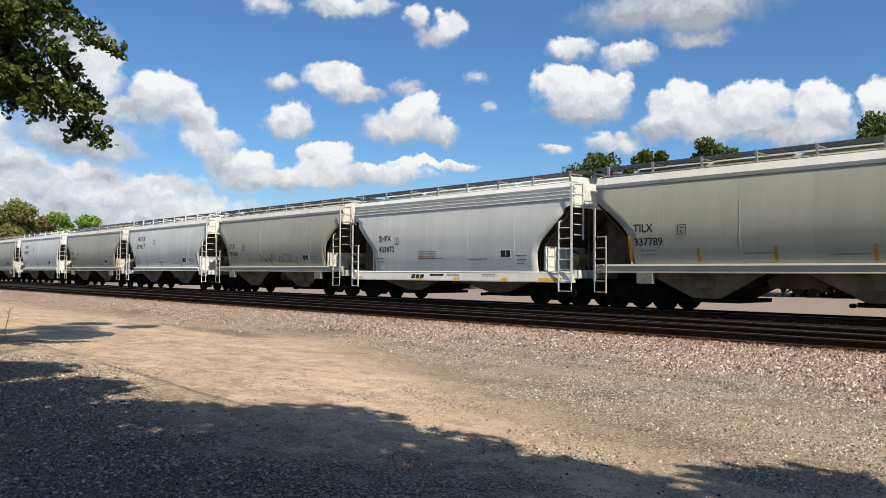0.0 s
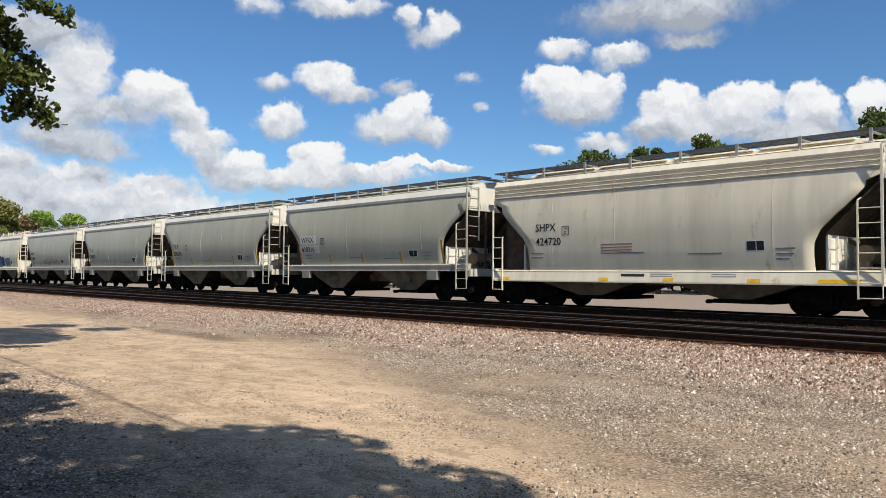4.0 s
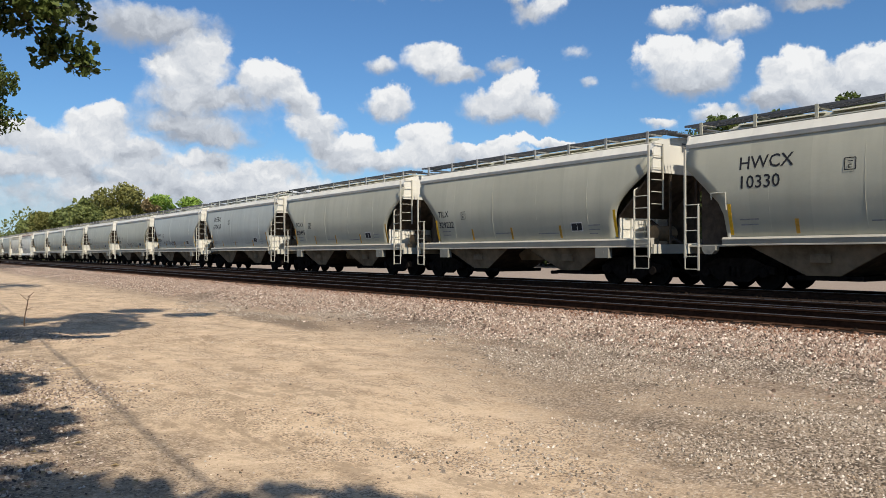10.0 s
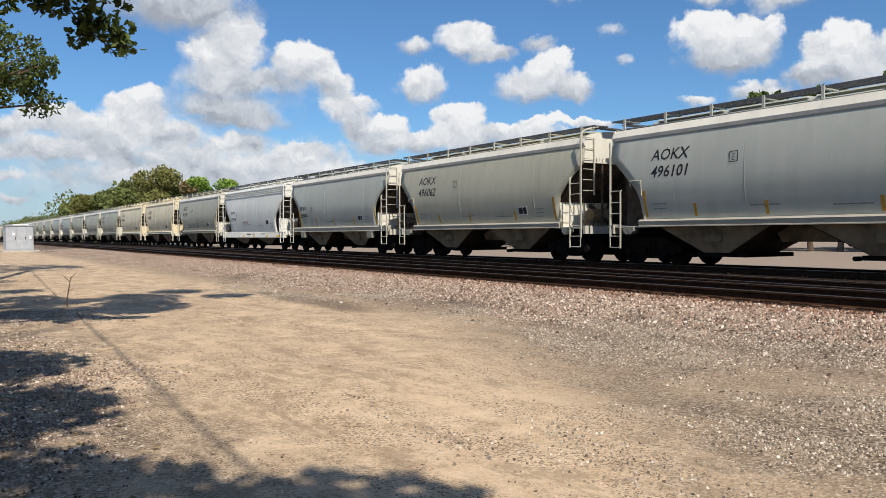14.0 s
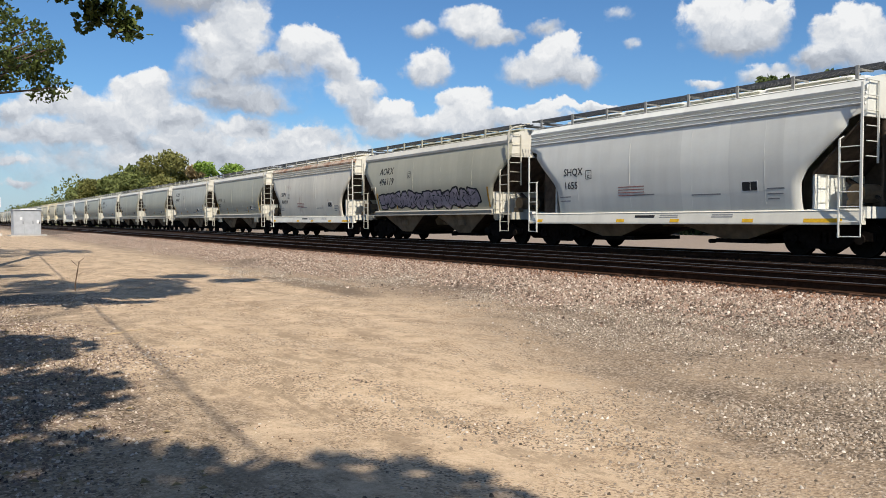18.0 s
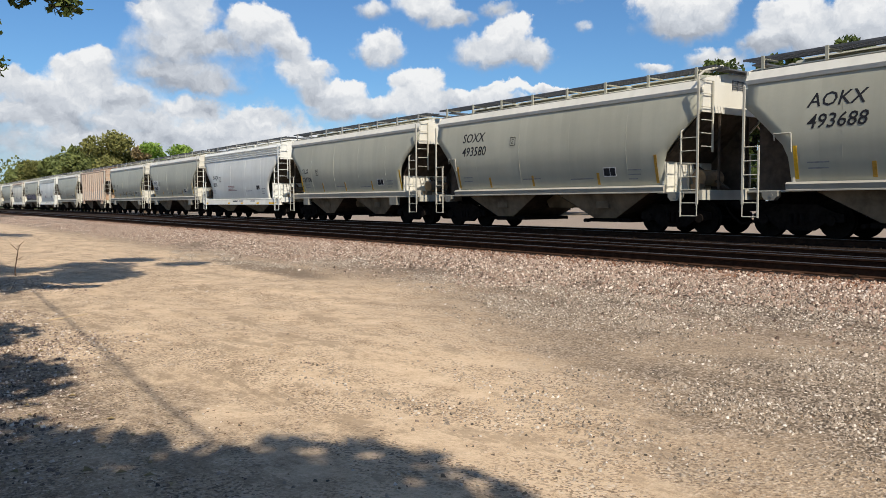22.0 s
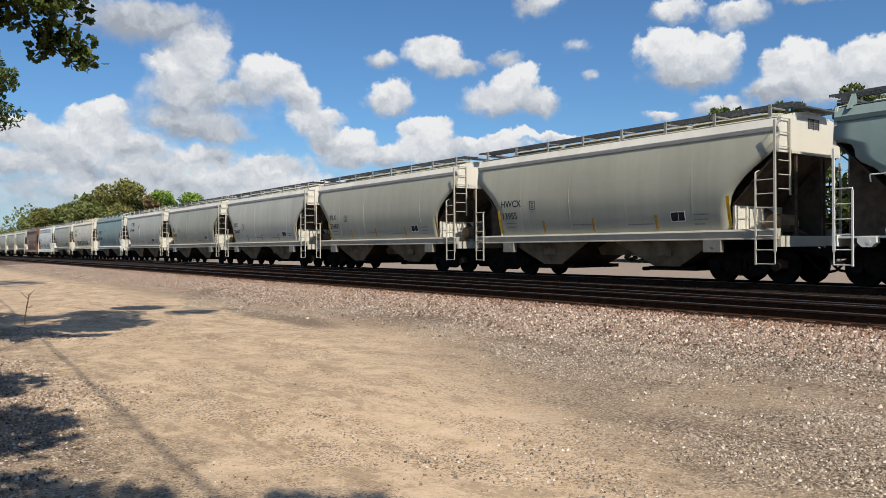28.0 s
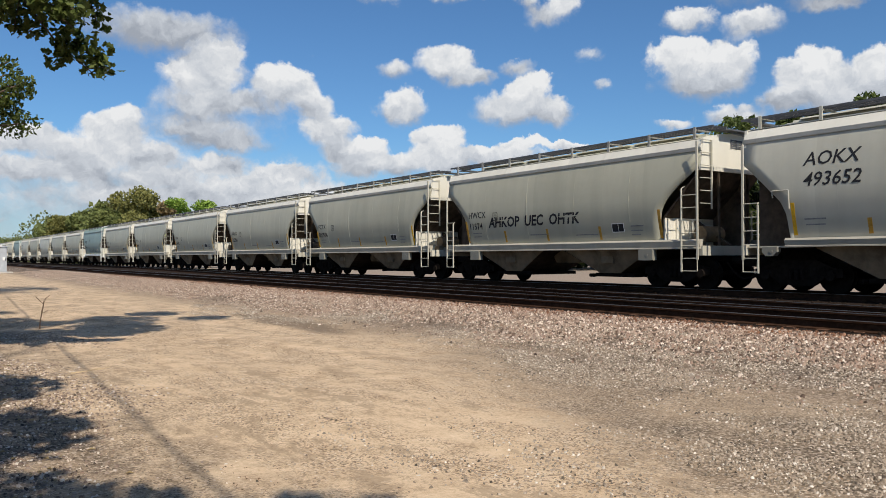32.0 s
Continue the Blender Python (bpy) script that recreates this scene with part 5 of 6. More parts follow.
    if extra == "words":
        mark_on("graffiti_lettering", ("words",), lambda: label_text(k, "AHKOP  UEC  OHTK", h - 2.75, 2.08, 0.36, 0.2, 1.0, 0.014), INK, "black hand-sprayed lettering")
    if extra == "badges":
        for j in range(3):
            mark_on("sill_badge", ("badge", j), lambda: sill_plate(1.9 - 0.27 * j, 2.12 - 0.27 * j, 0.92, 1.08), INK, "small dark round badge")
    if extra == "ghost":
        for j, y in enumerate((3.2, 0.4, -2.4)):
            mark_on("faded_patch", ("ghost", j), lambda y=y: skin(k, y - 0.9, y + 0.9, 1.5, 2.15, 0.004, 2), LOWER, "pale painted-over patch")
    return car


def box_mesh(*span):
    bm = bmesh.new()
    add_box(bm, *span)
    return mesh_of("bar", bm)


def sill_plate(y0, y1, z0, z1):
    """A thin painted plate on the leaning face of a deep sill."""
    def face(z):
        return -1.624 + 0.09 * (z - 0.87) / 0.28
    bm = bmesh.new()
    add_prism(bm, [(face(z0), z0), (face(z1), z1), (face(z1) + 0.012, z1), (face(z0) + 0.012, z0)], 1, y0, y1)
    return mesh_of("bar", done(bm))


def frame_mark(k, y, z):
    bm = bmesh.new()
    pts = [(y, z), (y - 0.26, z), (y - 0.26, z + 0.28), (y, z + 0.28), (y, z)]
    stroke(bm, k, pts, 0.011)
    stroke(bm, k, [(y - 0.07, z + 0.2), (y - 0.19, z + 0.2)], 0.011)
    stroke(bm, k, [(y - 0.17, z + 0.12), (y - 0.09, z + 0.12), (y - 0.09, z + 0.05), (y - 0.17, z + 0.05)], 0.011)
    return mesh_of("plate_mark", bm)


CARS = [
    ("round", "grey", "TILX", "330118", ""), ("round", "grey", "TILX", "337202", ""), ("boxy", "white", "WFRX", "804402", ""), ("round", "grey", "TILX", "332271", ""),
    ("boxy", "white", "WFRX", "804417", ""), ("round", "grey", "TILX", "733401", "tag"), ("deep", "white", "SHPX", "433472", "badges"), ("round", "grey", "TILX", "337789", ""),
    ("boxy", "pale", "WFRX", "805710", ""), ("boxy", "cream", "AOKX", "493799", "blue"), ("round", "grey", "NAHX", "328005", "tag"), ("round", "grey", "TILX", "335092", ""),
    ("round", "grey", "TILX", "338134", ""), ("round", "grey", "WFRX", "410316", "panel"), ("deep", "cream", "SHPX", "424720", ""), ("deep", "rusty", "SHQX", "3145", ""),
    ("round", "grey", "MQRX", "113316", ""), ("round", "grey", "MQRX", "113395", ""), ("round", "grey", "TILX", "330250", ""), ("round", "grey", "TILX", "339615", ""),
    ("round", "grey", "TILX", "337575", "tag"), ("round", "cool", "NAHX", "320768", "tag"), ("boxy", "cool", "WFRX", "610418", ""), ("round", "grey", "SOXX", "329495", ""),
    ("round", "grey", "TILX", "329222", ""), ("boxy", "grey", "HWCX", "10330", ""), ("boxy", "beige", "AOKX", "495084", ""), ("boxy", "beige", "AOKX", "494038", ""),
    ("boxy", "grey", "AOKX", "493308", "tag"), ("deep", "white", "SHPX", "433695", ""), ("round", "cool", "NAHX", "328000", ""), ("boxy", "grey", "AOKX", "496062", ""),
    ("boxy", "cool", "AOKX", "496101", ""), ("round", "grey", "TILX", "331060", ""), ("round", "grey", "TILX", "338021", ""), ("boxy", "pale", "AOKX", "493697", ""),
    ("round", "grey", "HWCX", "7827", ""), ("deep", "rusty", "SHPX", "434919", ""), ("boxy", "grey", "AOKX", "496119", "bubble"), ("deep", "white", "SHQX", "1655", ""),
    ("round", "grey", "TILX", "329203", ""), ("ribbed", "ribbed", "RGCX", "1054", ""), ("round", "grey", "TILX", "333484", "tag"), ("round", "grey", "WFRX", "410362", "panel"),
    ("deep", "white", "SHQX", "8558", ""), ("round", "grey", "TILX", "339706", ""), ("boxy", "grey", "SOXX", "493580", ""), ("boxy", "grey", "AOKX", "493688", ""),
    ("deep", "brown", "SOXX", "320038", "panel"), ("deep", "white", "SHQX", "3101", "ghost"), ("round", "grey", "TILX", "334772", ""), ("boxy", "cream", "AOKX", "493932", "smoke"),
    ("blue", "blue", "FURX", "808264", ""), ("boxy", "pale", "WFRX", "810444", ""), ("round", "grey", "TILX", "334012", ""), ("round", "pale", "TILX", "334407", ""),
    ("round", "grey", "TILX", "334691", ""), ("round", "grey", "HWCX", "13955", ""), ("blue", "blue", "FURX", "808283", "tag"), ("round", "grey", "TILX", "330958", ""),
    ("round", "grey", "FCTX", "806000", ""), ("round", "grey", "TILX", "334705", ""), ("round", "grey", "NAHX", "325884", ""), ("round", "grey", "FCTX", "805976", ""),
    ("round", "grey", "HWCX", "11574", "words"), ("boxy", "pale", "AOKX", "493652", ""), ("round", "grey", "TILX", "336310", ""), ("round", "grey", "TILX", "330944", ""),
]
# where each car's front stands at the start, along y
FRONTS = [106.04, 92.42, 78.8, 65.22, 51.68, 38.19, 24.84, 11.66, -1.74, -15.18, -28.86, -42.75, -56.51, -70.07, -83.74, -97.68, -111.57, -125.14, -138.46, -152.3, -166.1, -179.76, -193.38, -206.98, -220.59, -234.16, -247.72, -261.44, -275.22, -288.74, -302.16, -315.72, -329.35, -343.03, -356.74, -370.5, -384.34, -398.02, -411.61, -425.2, -438.85, -452.54, -466.11, -479.68, -493.3, -507.05, -520.76, -534.4, -547.97, -561.57, -575.27, -588.93, -602.53, -616.18, -629.77, -643.34, -656.93, -670.57, -684.38, -697.99, -711.54, -725.13, -738.83, -752.54, -766.19, -779.92, -793.54, -807.16]
# how far the train has gone, second by second
GONE = [0.08, 25.33, 49.49, 74.41, 99.63, 124.33, 149.68, 173.75, 198.43, 223.04, 247.73, 272.96, 297.01, 322.52, 347.35, 372.17, 396.84, 421.79, 447.58, 471.61, 496.42, 521.28, 546.12, 571.45, 595.53, 620.92, 644.93, 669.44, 693.91, 718.65, 743.85, 767.68, 792.26]
LEAD = {"round": 0.0, "boxy": 0.05, "deep": 0.13, "blue": 0.08, "ribbed": 0.2}
TRAIN = []
for number, (row, front) in enumerate(zip(CARS, FRONTS)):
    made_car = build_car(number, *row)
    # the brown car is of a shorter make
    made_car.scale.y = 0.966 if row[1] == "brown" else 1.0
    TRAIN.append((made_car, front + LEAD[row[0]] - KINDS[row[0]]["half"] * made_car.scale.y))

# ---- trees ----
LOBES = [(-0.5, 0.0), (-0.22, 0.34), (0.0, 0.2), (0.14, 0.36), (0.28, 0.16), (0.5, 0.0), (0.28, -0.16), (0.14, -0.36), (0.0, -0.2), (-0.22, -0.34)]


def leaf_cloud(name, blobs, count, size, seed, long_=1.5, lobed=False):
    """Many small folded leaves in and round a set of clumps (x, y, z, r)."""
    rng = np.random.default_rng(seed)
    w = np.array([b[3] ** 2 for b in blobs])
    pick = rng.choice(len(blobs), count, p=w / w.sum())
    b = np.array(blobs)[pick]
    d = rng.normal(size=(count, 3))
    d /= np.linalg.norm(d, axis=1)[:, None]
    r = b[:, 3] * rng.uniform(0.35, 1.12, count) ** 0.7
    c = b[:, :3] + d * r[:, None] * (1.0, 1.0, 0.8)
    u = rng.normal(size=(count, 3))
    u[:, 2] -= 0.5
    u /= np.linalg.norm(u, axis=1)[:, None]
    v = np.cross(u, rng.normal(size=(count, 3)) + (0, 0, 0.8))
    v /= np.linalg.norm(v, axis=1)[:, None]
    n = np.cross(u, v)
    s = size * rng.uniform(0.6, 1.3, count)[:, None]
    if lobed:
        ring = [c + u * s * long_ * a + v * s * 1.25 * b + n * s * 0.3 * abs(b) for a, b in LOBES]
        pts = np.stack([c] + ring, 1).reshape(-1, 3)
        m = len(LOBES)
        faces = [((m + 1) * i, (m + 1) * i + 1 + j, (m + 1) * i + 1 + (j + 1) % m) for i in range(count) for j in range(m)]
        return raw_mesh(name, pts.tolist(), faces)
    pts = np.stack([c - u * s * long_ / 2, c + v * s * 0.42 + n * s * 0.12 - u * s * 0.1, c + u * s * long_ / 2, c - v * s * 0.42 + n * s * 0.12 - u * s * 0.1], 1).reshape(-1, 3)
    faces = []
    for i in range(count):
        a = 4 * i
        faces += [(a, a + 1, a + 2), (a, a + 2, a + 3)]
    return raw_mesh(name, pts.tolist(), faces)


def limb(bm, p, q, r0, r1, wob, rng, steps=5):
    p, q = Vector(p), Vector(q)
    last, lr = p, r0
    for i in range(1, steps + 1):
        u = i / steps
        pt = p.lerp(q, u) + Vector((rng.uniform(-wob, wob), rng.uniform(-wob, wob), rng.uniform(-wob, wob) * 0.5)) * (1 if i < steps else 0)
        r = r0 + (r1 - r0) * u
        add_tube(bm, last, pt, lr, 7, r)
        last, lr = pt, r


def tree(label, x, y, height, radius, leaves, count, size, seed, trunk=0.25, bare=0.25, squash=1.0):
    rng = random.Random(seed)
    ob = new("tree")
    ob.location = (x, y, 0)
    tagged(ob, label, "tree")
    bm = bmesh.new()
    limb(bm, (0, 0, -0.05), (rng.uniform(-0.3, 0.3), rng.uniform(-0.3, 0.3), height * 0.75), trunk, trunk * 0.3, 0.12, rng)
    blobs = []
    n = 16
    for i in range(n):
        a = rng.uniform(0, 6.283)
        u = rng.uniform(0, 1)
        z = height * (bare + (1 - bare) * (0.12 + 0.8 * u))
        reach = radius * (math.sin(math.pi * (0.15 + 0.75 * u)) ** 0.7) * rng.uniform(0.45, 0.85)
        p = (reach * math.cos(a), reach * math.sin(a), z)
        blobs.append((*p, radius * rng.uniform(0.26, 0.44)))
        limb(bm, (0, 0, max(height * 0.18, z - reach * 0.8)), p, trunk * 0.32, 0.03, 0.1, rng, 4)
    blobs.append((0, 0, height * 0.9, radius * 0.35))
    blobs.append((0, 0, height * 0.65, radius * 0.5))
    piece("trunk", mesh_of("trunk", bm), BARK, ob)
    piece("crown", leaf_cloud("crown", blobs, count, size, seed), leaves, ob)
    return ob


def shrub_wall(label, spots, leaves, count, size, seed):
    """A far band of wood that cannot be counted."""
    rng = random.Random(seed)
    blobs = []
    for x, y, top, r in spots:
        for i in range(7):
            blobs.append((x + rng.uniform(-r, r), y + rng.uniform(-r, r), top * rng.uniform(0.15, 0.86), r * rng.uniform(0.45, 0.75)))
    ob = piece("far_wood", leaf_cloud("far_wood", blobs, count, size, seed), leaves)
    return tagged(ob, label, "trees", kind="stuff")


def build_trees():
    # wood beyond the train's far end
    tree("broad tree with browning olive leaves behind the track", 27.2, 118.0, 11.6, 4.6, LEAFOLIVE, 12000, 0.34, 11, 0.4, 0.1)
    tree("browning tree at the edge of the wood", 28.6, 108.0, 8.8, 2.7, LEAFRED, 6500, 0.33, 12, 0.3, 0.1)
    tree("fresh green tree standing behind the train", 26.4, 95.0, 8.6, 2.5, LEAFBRIGHT, 6000, 0.26, 13, 0.3, 0.1)
    tree("fresh green tree standing behind the train", 29.9, 95.0, 8.4, 2.7, LEAFBRIGHT, 6000, 0.26, 14, 0.3, 0.1)
    tree("dark green tree in the wood by the track", 28.0, 137.0, 10.9, 4.6, WOODLEAF, 14000, 0.38, 15, 0.4, 0.1)
    tree("dark green tree in the wood by the track", 28.0, 159.0, 10.4, 5.0, WOODLEAF, 14000, 0.4, 16, 0.4, 0.1)
    tree("olive tree in the wood by the track", 28.0, 185.0, 9.9, 5.5, LEAFOLIVE, 14000, 0.42, 17, 0.4, 0.1)
    tree("dark green tree in the wood by the track", 28.5, 214.0, 9.6, 6.0, WOODLEAF, 14000, 0.45, 18, 0.4, 0.1)
    rng = random.Random(3)
    spots = [(31 + rng.uniform(-3, 9), y, 9.0 + rng.uniform(-1, 1.2), 6) for y in range(150, 560, 13)]
    shrub_wall("dark green wood far along the railway", spots, WOODLEAF, 34000, 0.65, 21)
    spots = [(-12 + rng.uniform(-25, 25), 560 + rng.uniform(-30, 40), 10, 10) for _ in range(14)]
    shrub_wall("distant wood across the end of the railway", spots, WOODLEAF, 6000, 1.3, 22)
    # trees behind the train, seen over its roof and between the cars
    for i, (x, y, h, r, mat) in enumerate(((52, 36.0, 12.4, 3.6, TREELEAF), (52.5, 32.2, 12.2, 1.7, TREELEAF), (52.5, 30.0, 12.4, 1.3, TREELEAF), (53, 26.5, 13.1, 2.2, TREELEAF), (53, 24.2, 12.0, 1.6, TREELEAF),
                                           (52, 14.1, 12.9, 2.6, TREELEAF), (50, 0.0, 11.0, 4.0, TREELEAF), (50, -10.0, 11.0, 4.0, TREELEAF), (56, 44.0, 10.5, 3.5, TREELEAF), (60, 56.0, 10.5, 4, TREELEAF))):
        tree("leafy green tree behind the railway", x, y, h, r, mat, 4600, 0.28, 40 + i, 0.22, 0.12)
    spots = [(56 + rng.uniform(-3, 8), y + rng.uniform(-2, 2), 9.2 + rng.uniform(-1, 1.0), 3.6) for y in range(-60, 150, 3)]
    shrub_wall("green hedge and brush behind the railway", spots, HEDGELEAF, 90000, 0.62, 23)


build_trees()


def crown_tree(label, x, y, lean, radius, z0, z1, count, size, seed, leaves, clumps=46, puff=(0.55, 1.1)):
    """Wide shade tree beside the lane: the crown's middle stands lean metres off the trunk."""
    rng = random.Random(seed)
    ob = new("tree")
    ob.location = (x, y, 0)
    tagged(ob, label, "tree")
    bm = bmesh.new()
    limb(bm, (0, 0, -0.05), (lean[0] * 0.4, lean[1] * 0.4, z0 + (z1 - z0) * 0.6), 0.34, 0.14, 0.12, rng, 7)
    blobs = []
    for i in range(clumps):
        a, r = rng.uniform(0, 6.283), radius * math.sqrt(rng.random())
        p = (r * math.cos(a) + lean[0], r * math.sin(a) + lean[1], z0 + (z1 - z0) * rng.random() * (1.15 - 0.7 * r / radius))
        blobs.append((*p, rng.uniform(*puff)))
        if i % 2 == 0:
            limb(bm, (lean[0] * 0.2, lean[1] * 0.2, z0 * 0.7 + rng.random()), p, 0.09, 0.02, 0.12, rng, 5)
    piece("trunk", mesh_of("trunk", bm), BARK, ob)
    piece("crown", leaf_cloud("crown", blobs, count, size, seed, 1.5), leaves, ob)


def shade_trees():
    rng = random.Random(77)
    ob = new("tree")
    ob.location = (-3.4, 9.8, 0)
    tagged(ob, "large shade tree with dark drooping leafy limbs beside the lane", "tree")
    bm = bmesh.new()
    limb(bm, (0, 0, -0.05), (0.3, 0.2, 9.0), 0.34, 0.12, 0.12, rng, 7)
    blobs = []
    # drooping limbs over the lane: start height on the trunk, tip
    tips = [(5.2, (4.75, 0.25, 3.55)), (5.4, (4.45, -0.2, 3.95)), (5.6, (4.8, 0.5, 4.5)), (5.8, (4.2, 0.9, 4.6)), (5.8, (4.9, -0.3, 5.0)), (6.0, (3.9, -0.5, 4.9)), (5.7, (3.6, 0.4, 4.35)),
            (6.4, (4.3, 0.4, 5.6)), (6.4, (3.2, 1.4, 5.4)), (5.3, (3.75, -0.1, 3.95)), (5.3, (3.5, 0.3, 4.15)), (5.2, (3.9, 0.6, 4.25))]
    for z, tip in tips:
        start, top = Vector((0.1, 0.1, z)), Vector((tip[0] * 0.55, tip[1] * 0.5, z + 0.5))
        limb(bm, start, top, 0.06, 0.03, 0.06, rng, 4)
        limb(bm, top, tip, 0.03, 0.006, 0.06, rng, 6)
        for j in range(16):
            u = 0.1 + 0.9 * (j + 0.5) / 16
            p = top.lerp(Vector(tip), u)
            q = p + Vector((rng.uniform(-0.2, 0.35), rng.uniform(-0.4, 0.4), rng.uniform(-0.5, 0.25))) * (1.2 - 0.6 * u)
            add_tube(bm, p, q, 0.006, 4)
            for v in (0.3, 0.65, 1.0):
                c = p.lerp(q, v)
                blobs.append((c.x, c.y, c.z, rng.uniform(0.09, 0.2)))
    low = leaf_cloud("drooping_leaves", blobs, 9500, 0.088, 5, 1.35, True)
    high = []
    for i in range(44):
        a, r = rng.uniform(0, 6.283), 6.4 * math.sqrt(rng.random())
        p = (0.6 + r * math.cos(a), 0.4 + 0.75 * r * math.sin(a), 7.4 + rng.uniform(0, 2.6) * (1.2 - r / 8))
        high.append((*p, rng.uniform(0.45, 0.95)))
        if i % 2 == 0:
            limb(bm, (0.1, 0.1, 5.0 + rng.random() * 2), p, 0.09, 0.02, 0.12, rng, 5)
    piece("trunk", mesh_of("trunk", bm), BARK, ob)
    piece("drooping_leaves", low, LEAF, ob)
    piece("crown", leaf_cloud("crown", high, 23000, 0.14, 7, 1.5), LEAF, ob)
    crown_tree("large unseen shade tree with a wide dark green crown", -7.2, -5.0, (3.1, 0.0), 4.5, 5.4, 8.8, 38000, 0.19, 6, LEAF, 64)
    crown_tree("large unseen shade tree with a wide dark green crown", -8.7, 1.5, (4.1, 0.5), 3.4, 5.4, 8.8, 34000, 0.18, 8, LEAF, 46)
    crown_tree("large unseen shade tree with a wide dark green crown", -9.5, -13.5, (6.5, 3.2), 4.8, 4.5, 9.5, 20000, 0.26, 16, LEAF, 50)
    # added out of view to hold skylight back from the shaded ground
    crown_tree("large unseen shade tree with a wide dark green crown", -13.5, -4.0, (1.5, 0.0), 5.0, 3.5, 9.5, 16000, 0.26, 17, LEAF, 50)
    crown_tree("shade tree with fine olive leaves farther along the lane", -2.9, 31.0, (0.5, 0.0), 5.3, 5.9, 10.0, 15000, 0.13, 9, LEAF, 150, (0.3, 0.62))
    crown_tree("shade tree with fine olive leaves farther along the lane", -4.5, 22.0, (0.2, 0.0), 3.6, 5.5, 9.0, 12000, 0.15, 10, LEAF, 34)


shade_trees()


# ---- things along the lane ----
def cabinet():
    ob = new("signal_cabinet")
    ob.matrix_basis = pose(5.35, 78.0, 0, 0, 0, 6)
    ob.scale = (0.79, 1.0, 0.94)
    tagged(ob, "grey metal signal cabinet on a concrete pad", "cabinet")
    bm = bmesh.new()
    add_box(bm, -1.7, 1.9, -0.9, 0.9, -0.1, 0.14)
    piece("pad", mesh_of("pad", bm), CONCRETE, ob)
    bm = bmesh.new()
    v = add_box(bm, -1.38, 1.38, -0.6, 0.6, 0.14, 2.45)
    bmesh.ops.bevel(bm, geom=bm.edges[:], offset=0.02, segments=1, affect="EDGES")
    piece("body", mesh_of("body", bm), CABINET, ob)
    bm = bmesh.new()
    add_prism(bm, [(-1.48, 2.45), (1.48, 2.45), (1.48, 2.53), (0.0, 2.62), (-1.48, 2.53)], 1, -0.7, 0.7)
    piece("roof", mesh_of("roof", done(bm)), CABINET, ob)
    for x0, x1 in ((-1.3, -0.35), (-0.31, 0.64), (0.68, 1.3)):
        bm = bmesh.new()
        add_box(bm, x0, x1, -0.63, -0.60, 0.22, 2.36)
        door = piece("door", mesh_of("door", bm), CABINET, ob)
        bm = bmesh.new()
        add_box(bm, x1 - 0.12, x1 - 0.06, -0.66, -0.63, 1.15, 1.4)
        piece("handle", mesh_of("handle", bm), BLACK, door, label="dark door handle")
    for span in ((-0.7, 0.9, -0.72, -0.70, 2.47, 2.6), (-0.75, -0.5, -0.645, -0.63, 1.55, 1.8), (0.95, 1.2, -0.645, -0.63, 1.2, 1.5)):
        piece("sign_plate", box_mesh(*span), PAPER, ob, label="white sign plate")


def masts():
    for x, y, top, r in ((3.35, 80.0, 4.0, 0.07),):
        ob = new("signal_mast")
        ob.location = (x, y, 0)
        tagged(ob, "slim grey steel mast beside the cabinet", "mast")
        bm = bmesh.new()
        add_tube(bm, (0, 0, 0), (0, 0, top), r, 10, r * 0.7)
        piece("pole", mesh_of("pole", bm), GREYPOLE, ob)
        bm = bmesh.new()
        add_box(bm, -0.16, 0.16, -0.14, 0.1, 2.6, 3.5)
        piece("head", mesh_of("head", bm), PAPER, ob, label="pale equipment box")
        bm = bmesh.new()
        add_box(bm, -0.22, 0.22, -0.22, 0.22, -0.05, 0.25)
        piece("base", mesh_of("base", bm), CONCRETE, ob)


def overhead_cable():
    """A sagging cable high above the lane; its shadow crosses the sand."""
    ob = new("overhead_cable")
    tagged(ob, "black cable strung high along the lane between two poles", "cable")
    a, b = Vector((-2.05, -30.0, 8.6)), Vector((0.45, 26.0, 8.6))
    bm = bmesh.new()
    last = None
    for i in range(25):
        u = i / 24
        p = a.lerp(b, u) - Vector((0, 0, 0.8 * 4 * u * (1 - u)))
        if last is not None:
            add_tube(bm, last, p, 0.019, 6)
        last = p
    piece("wire", mesh_of("wire", bm), BLACK, ob)
    for p in (a, b):
        bm = bmesh.new()
        add_tube(bm, (p.x, p.y, -0.1), (p.x, p.y, 9.2), 0.14, 10, 0.10)
        piece("pole", mesh_of("pole", bm), BARK, ob, label="round wooden pole")


def weed(x, y, h, seed):
    rng = random.Random(seed)
    ob = new("dry_weed")
    ob.location = (x, y, surface(x, y))
    tagged(ob, "dry brown weed stalk growing from the dirt", "weed", "weeds by the lane")
    bm = bmesh.new()
    limb(bm, (0, 0, -0.02), (0.12 * h, 0, h), 0.012, 0.005, 0.02, rng, 4)
    for i in range(9):
        z = h * rng.uniform(0.4, 1.0)
        add_tube(bm, (0.12 * z, 0, z), (0.12 * z + rng.uniform(-0.12, 0.12), rng.uniform(-0.1, 0.1), z + rng.uniform(0.05, 0.16)), 0.005, 4)
    piece("stalk", mesh_of("stalk", bm), DRY, ob)


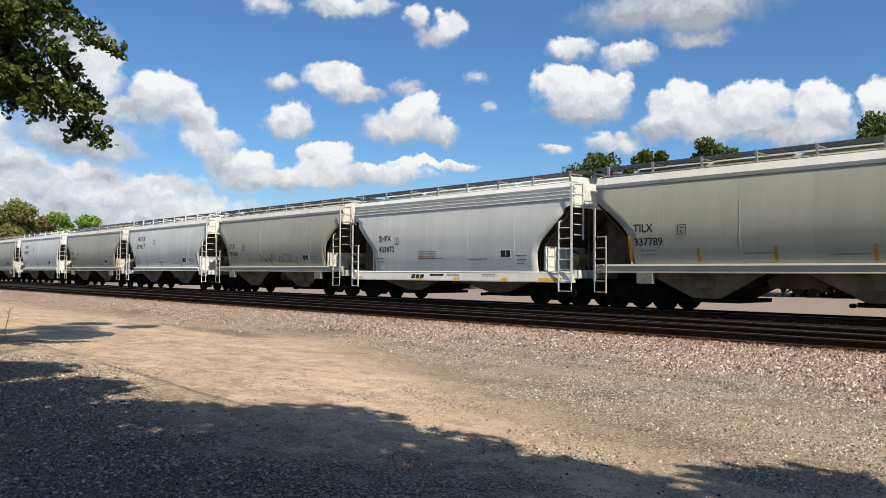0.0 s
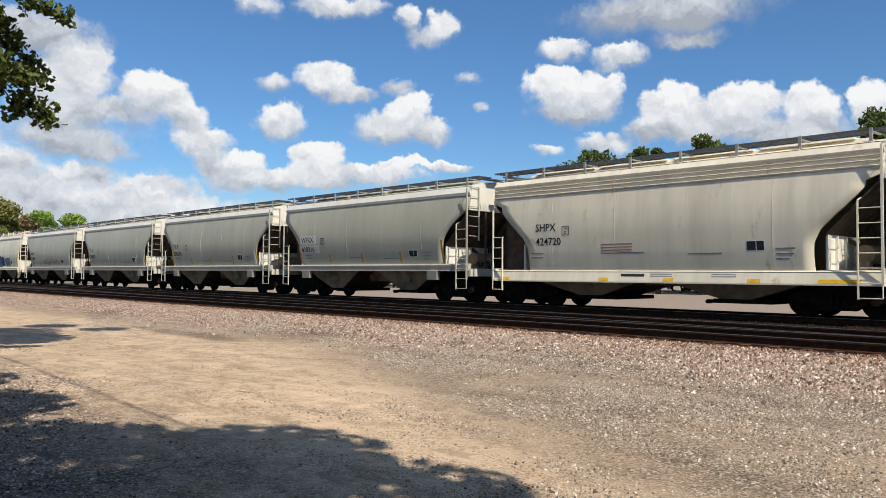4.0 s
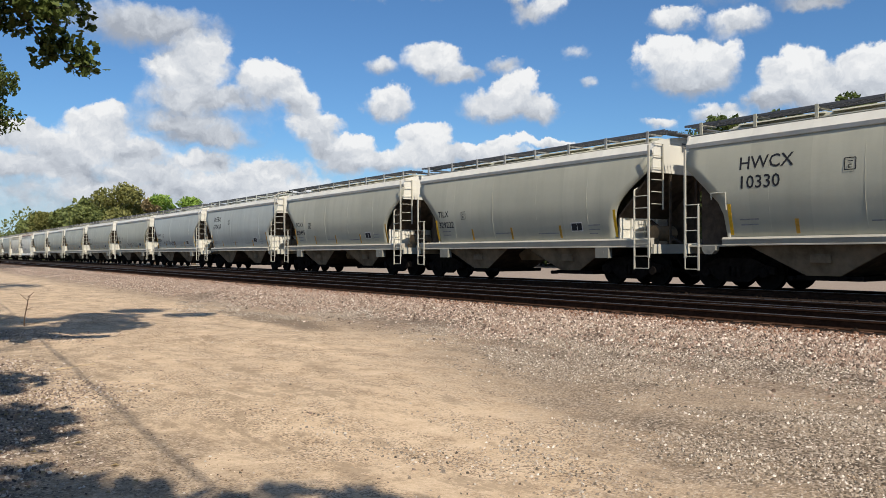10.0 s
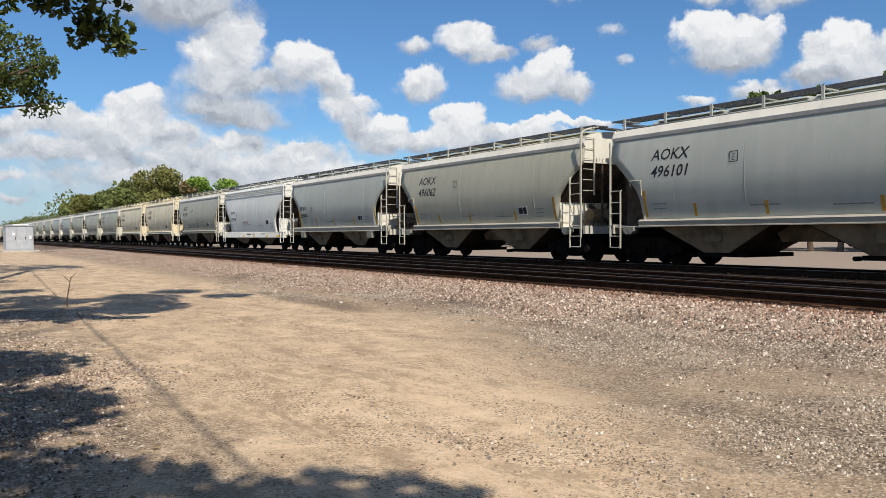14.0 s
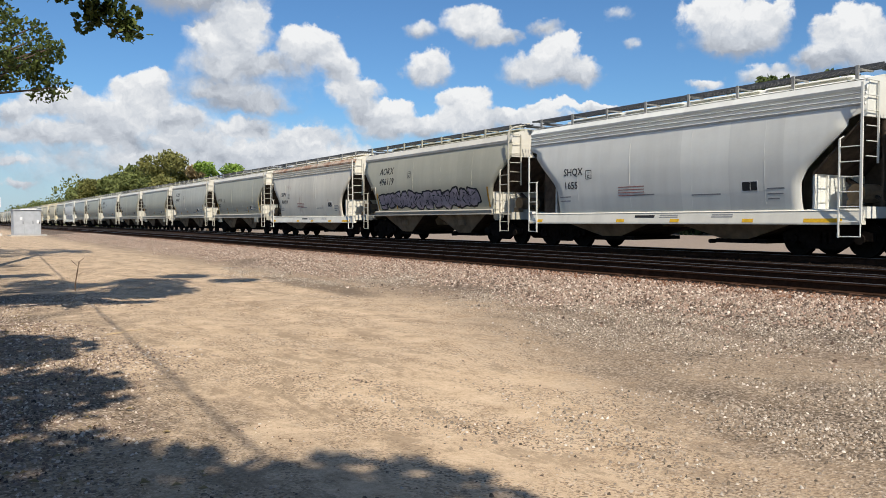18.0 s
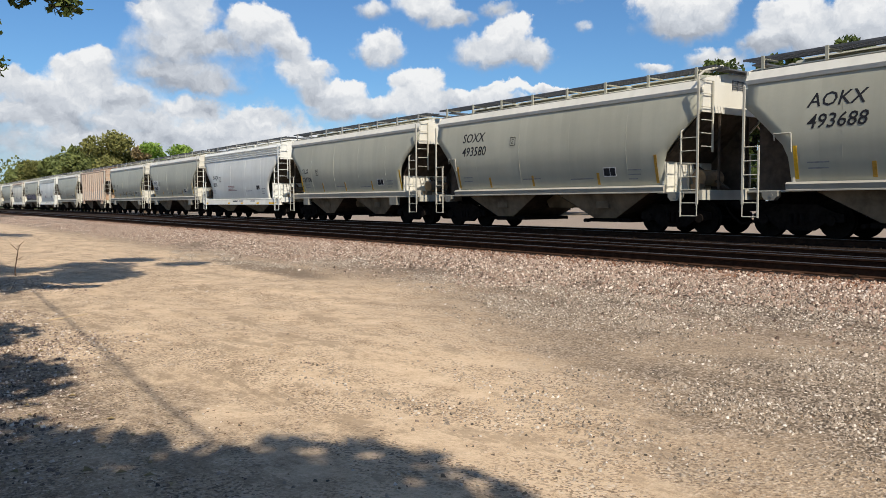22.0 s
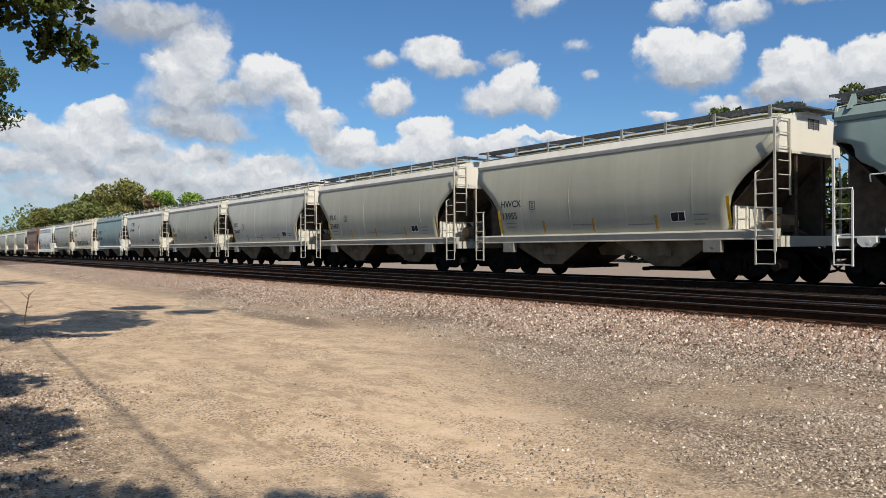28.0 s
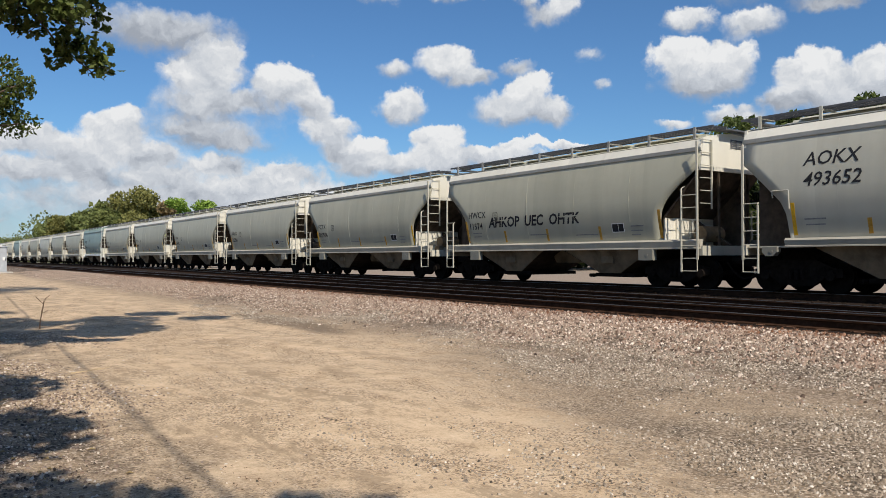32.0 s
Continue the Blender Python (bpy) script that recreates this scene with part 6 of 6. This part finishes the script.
def sticks():
    rng = random.Random(9)
    for x, y, n, a in ((1.05, 9.7, 0.42, 5), (-0.1, 9.0, 0.7, 100), (-0.6, 7.4, 0.6, 80)):
        pts, r = [], 0.010
        for i in range(6):
            u = i / 5
            pts.append(Vector((n * u, rng.uniform(-0.03, 0.03), 0.012 + 0.03 * u)))
        verts, faces = [], []
        for i, p in enumerate(pts):
            for k in range(5):
                verts.append((p.x, p.y + r * (1 - 0.1 * i) * math.cos(k * 1.2566), p.z + r * (1 - 0.1 * i) * math.sin(k * 1.2566)))
        for i in range(5):
            faces += [(5 * i + k, 5 * i + (k + 1) % 5, 5 * i + 5 + (k + 1) % 5, 5 * i + 5 + k) for k in range(5)]
        ob = piece("dead_stick", raw_mesh("dead_stick", verts, faces), STRAW, at=pose(x, y, surface(x, y) + 0.018, 0, 0, a))
        tagged(ob, "dry dead stick lying on the gravel", "stick", "sticks on the ground")


cabinet()
masts()
overhead_cable()
weed(1.55, 16.3, 0.55, 1)
sticks()


def leaf_litter():
    rng = np.random.default_rng(8)
    n = 900
    blobs = [(x, y, 0.02, 0.02) for x, y in zip(rng.uniform(-3.0, 0.7, n), rng.uniform(1.0, 14.0, n))]
    pts, faces = [], []
    for x, y, _, _ in blobs:
        s, a = rng.uniform(0.010, 0.022), rng.uniform(0, 6.28)
        c, d = math.cos(a) * s, math.sin(a) * s
        i = len(pts)
        z = surface(x, y) + 0.006 + rng.uniform(0, 0.012)
        pts += [(x + c * 1.5, y + d * 1.5, z), (x - d, y + c, z + 0.012), (x - c * 1.5, y - d * 1.5, z), (x + d, y - c, z + 0.012)]
        faces += [(i, i + 1, i + 2), (i, i + 2, i + 3)]
    ob = piece("leaf_litter", raw_mesh("leaf_litter", pts, faces), LEAFRED)
    tagged(ob, "dry fallen leaves scattered under the tree", "leaves", kind="stuff")


leaf_litter()


# ---- ties, last ----
def build_ties():
    bm = bmesh.new()
    add_box(bm, -1.28, 1.28, -0.115, 0.115, 0.03, 0.205)
    bmesh.ops.bevel(bm, geom=bm.edges[:], offset=0.012, segments=1, affect="EDGES")
    me = mesh_of("tie", bm)
    bm = bmesh.new()
    for x in (-0.75, 0.75):
        add_box(bm, x - 0.17, x + 0.17, -0.09, 0.09, 0.2055, 0.214)
    plates = mesh_of("tie_plate", bm)
    bed = new("near_track_bed")
    bed["kind"] = "structure"
    tagged(bed, "tarred timber ties under the empty near track", "track", kind="structure")
    far_v, far_f = [], []
    rng = random.Random(4)
    for i in range(270):
        y = -20 + 0.53 * i
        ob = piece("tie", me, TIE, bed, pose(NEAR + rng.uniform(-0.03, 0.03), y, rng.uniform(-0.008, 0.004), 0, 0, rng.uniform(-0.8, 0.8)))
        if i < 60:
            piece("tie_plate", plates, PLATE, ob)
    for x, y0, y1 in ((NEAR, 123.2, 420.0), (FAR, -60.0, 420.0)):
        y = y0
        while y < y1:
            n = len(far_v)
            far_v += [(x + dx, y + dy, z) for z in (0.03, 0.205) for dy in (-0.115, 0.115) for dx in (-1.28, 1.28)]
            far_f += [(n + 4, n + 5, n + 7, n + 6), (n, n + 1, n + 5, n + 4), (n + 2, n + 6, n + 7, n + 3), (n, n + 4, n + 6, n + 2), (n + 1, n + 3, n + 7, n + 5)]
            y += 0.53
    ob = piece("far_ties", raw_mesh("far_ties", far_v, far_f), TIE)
    tagged(ob, "tarred timber ties under the train's track", "ties", kind="stuff")
    # small plates of the crossover
    for x, y in ((12.95, 20.4), (13.2, 22.2), (13.4, 24.2), (13.05, 23.4)):
        bm = bmesh.new()
        add_box(bm, -0.16, 0.16, -0.3, 0.3, 0.21, 0.235)
        add_box(bm, -0.05, 0.05, -0.5, 0.5, 0.235, 0.30)
        ob = piece("switch_plate", mesh_of("switch_plate", bm), GRATE, at=pose(x, y, 0, 0, 0, -4))
        tagged(ob, "worn steel switch plate beside the crossover rail", "switch plate", "plates of the crossover")


build_ties()


def motions():
    for car, start in TRAIN:
        walk(car, [(float(i), pose(FAR, start + gone, 0.37)) for i, gone in enumerate(GONE)])


motions()
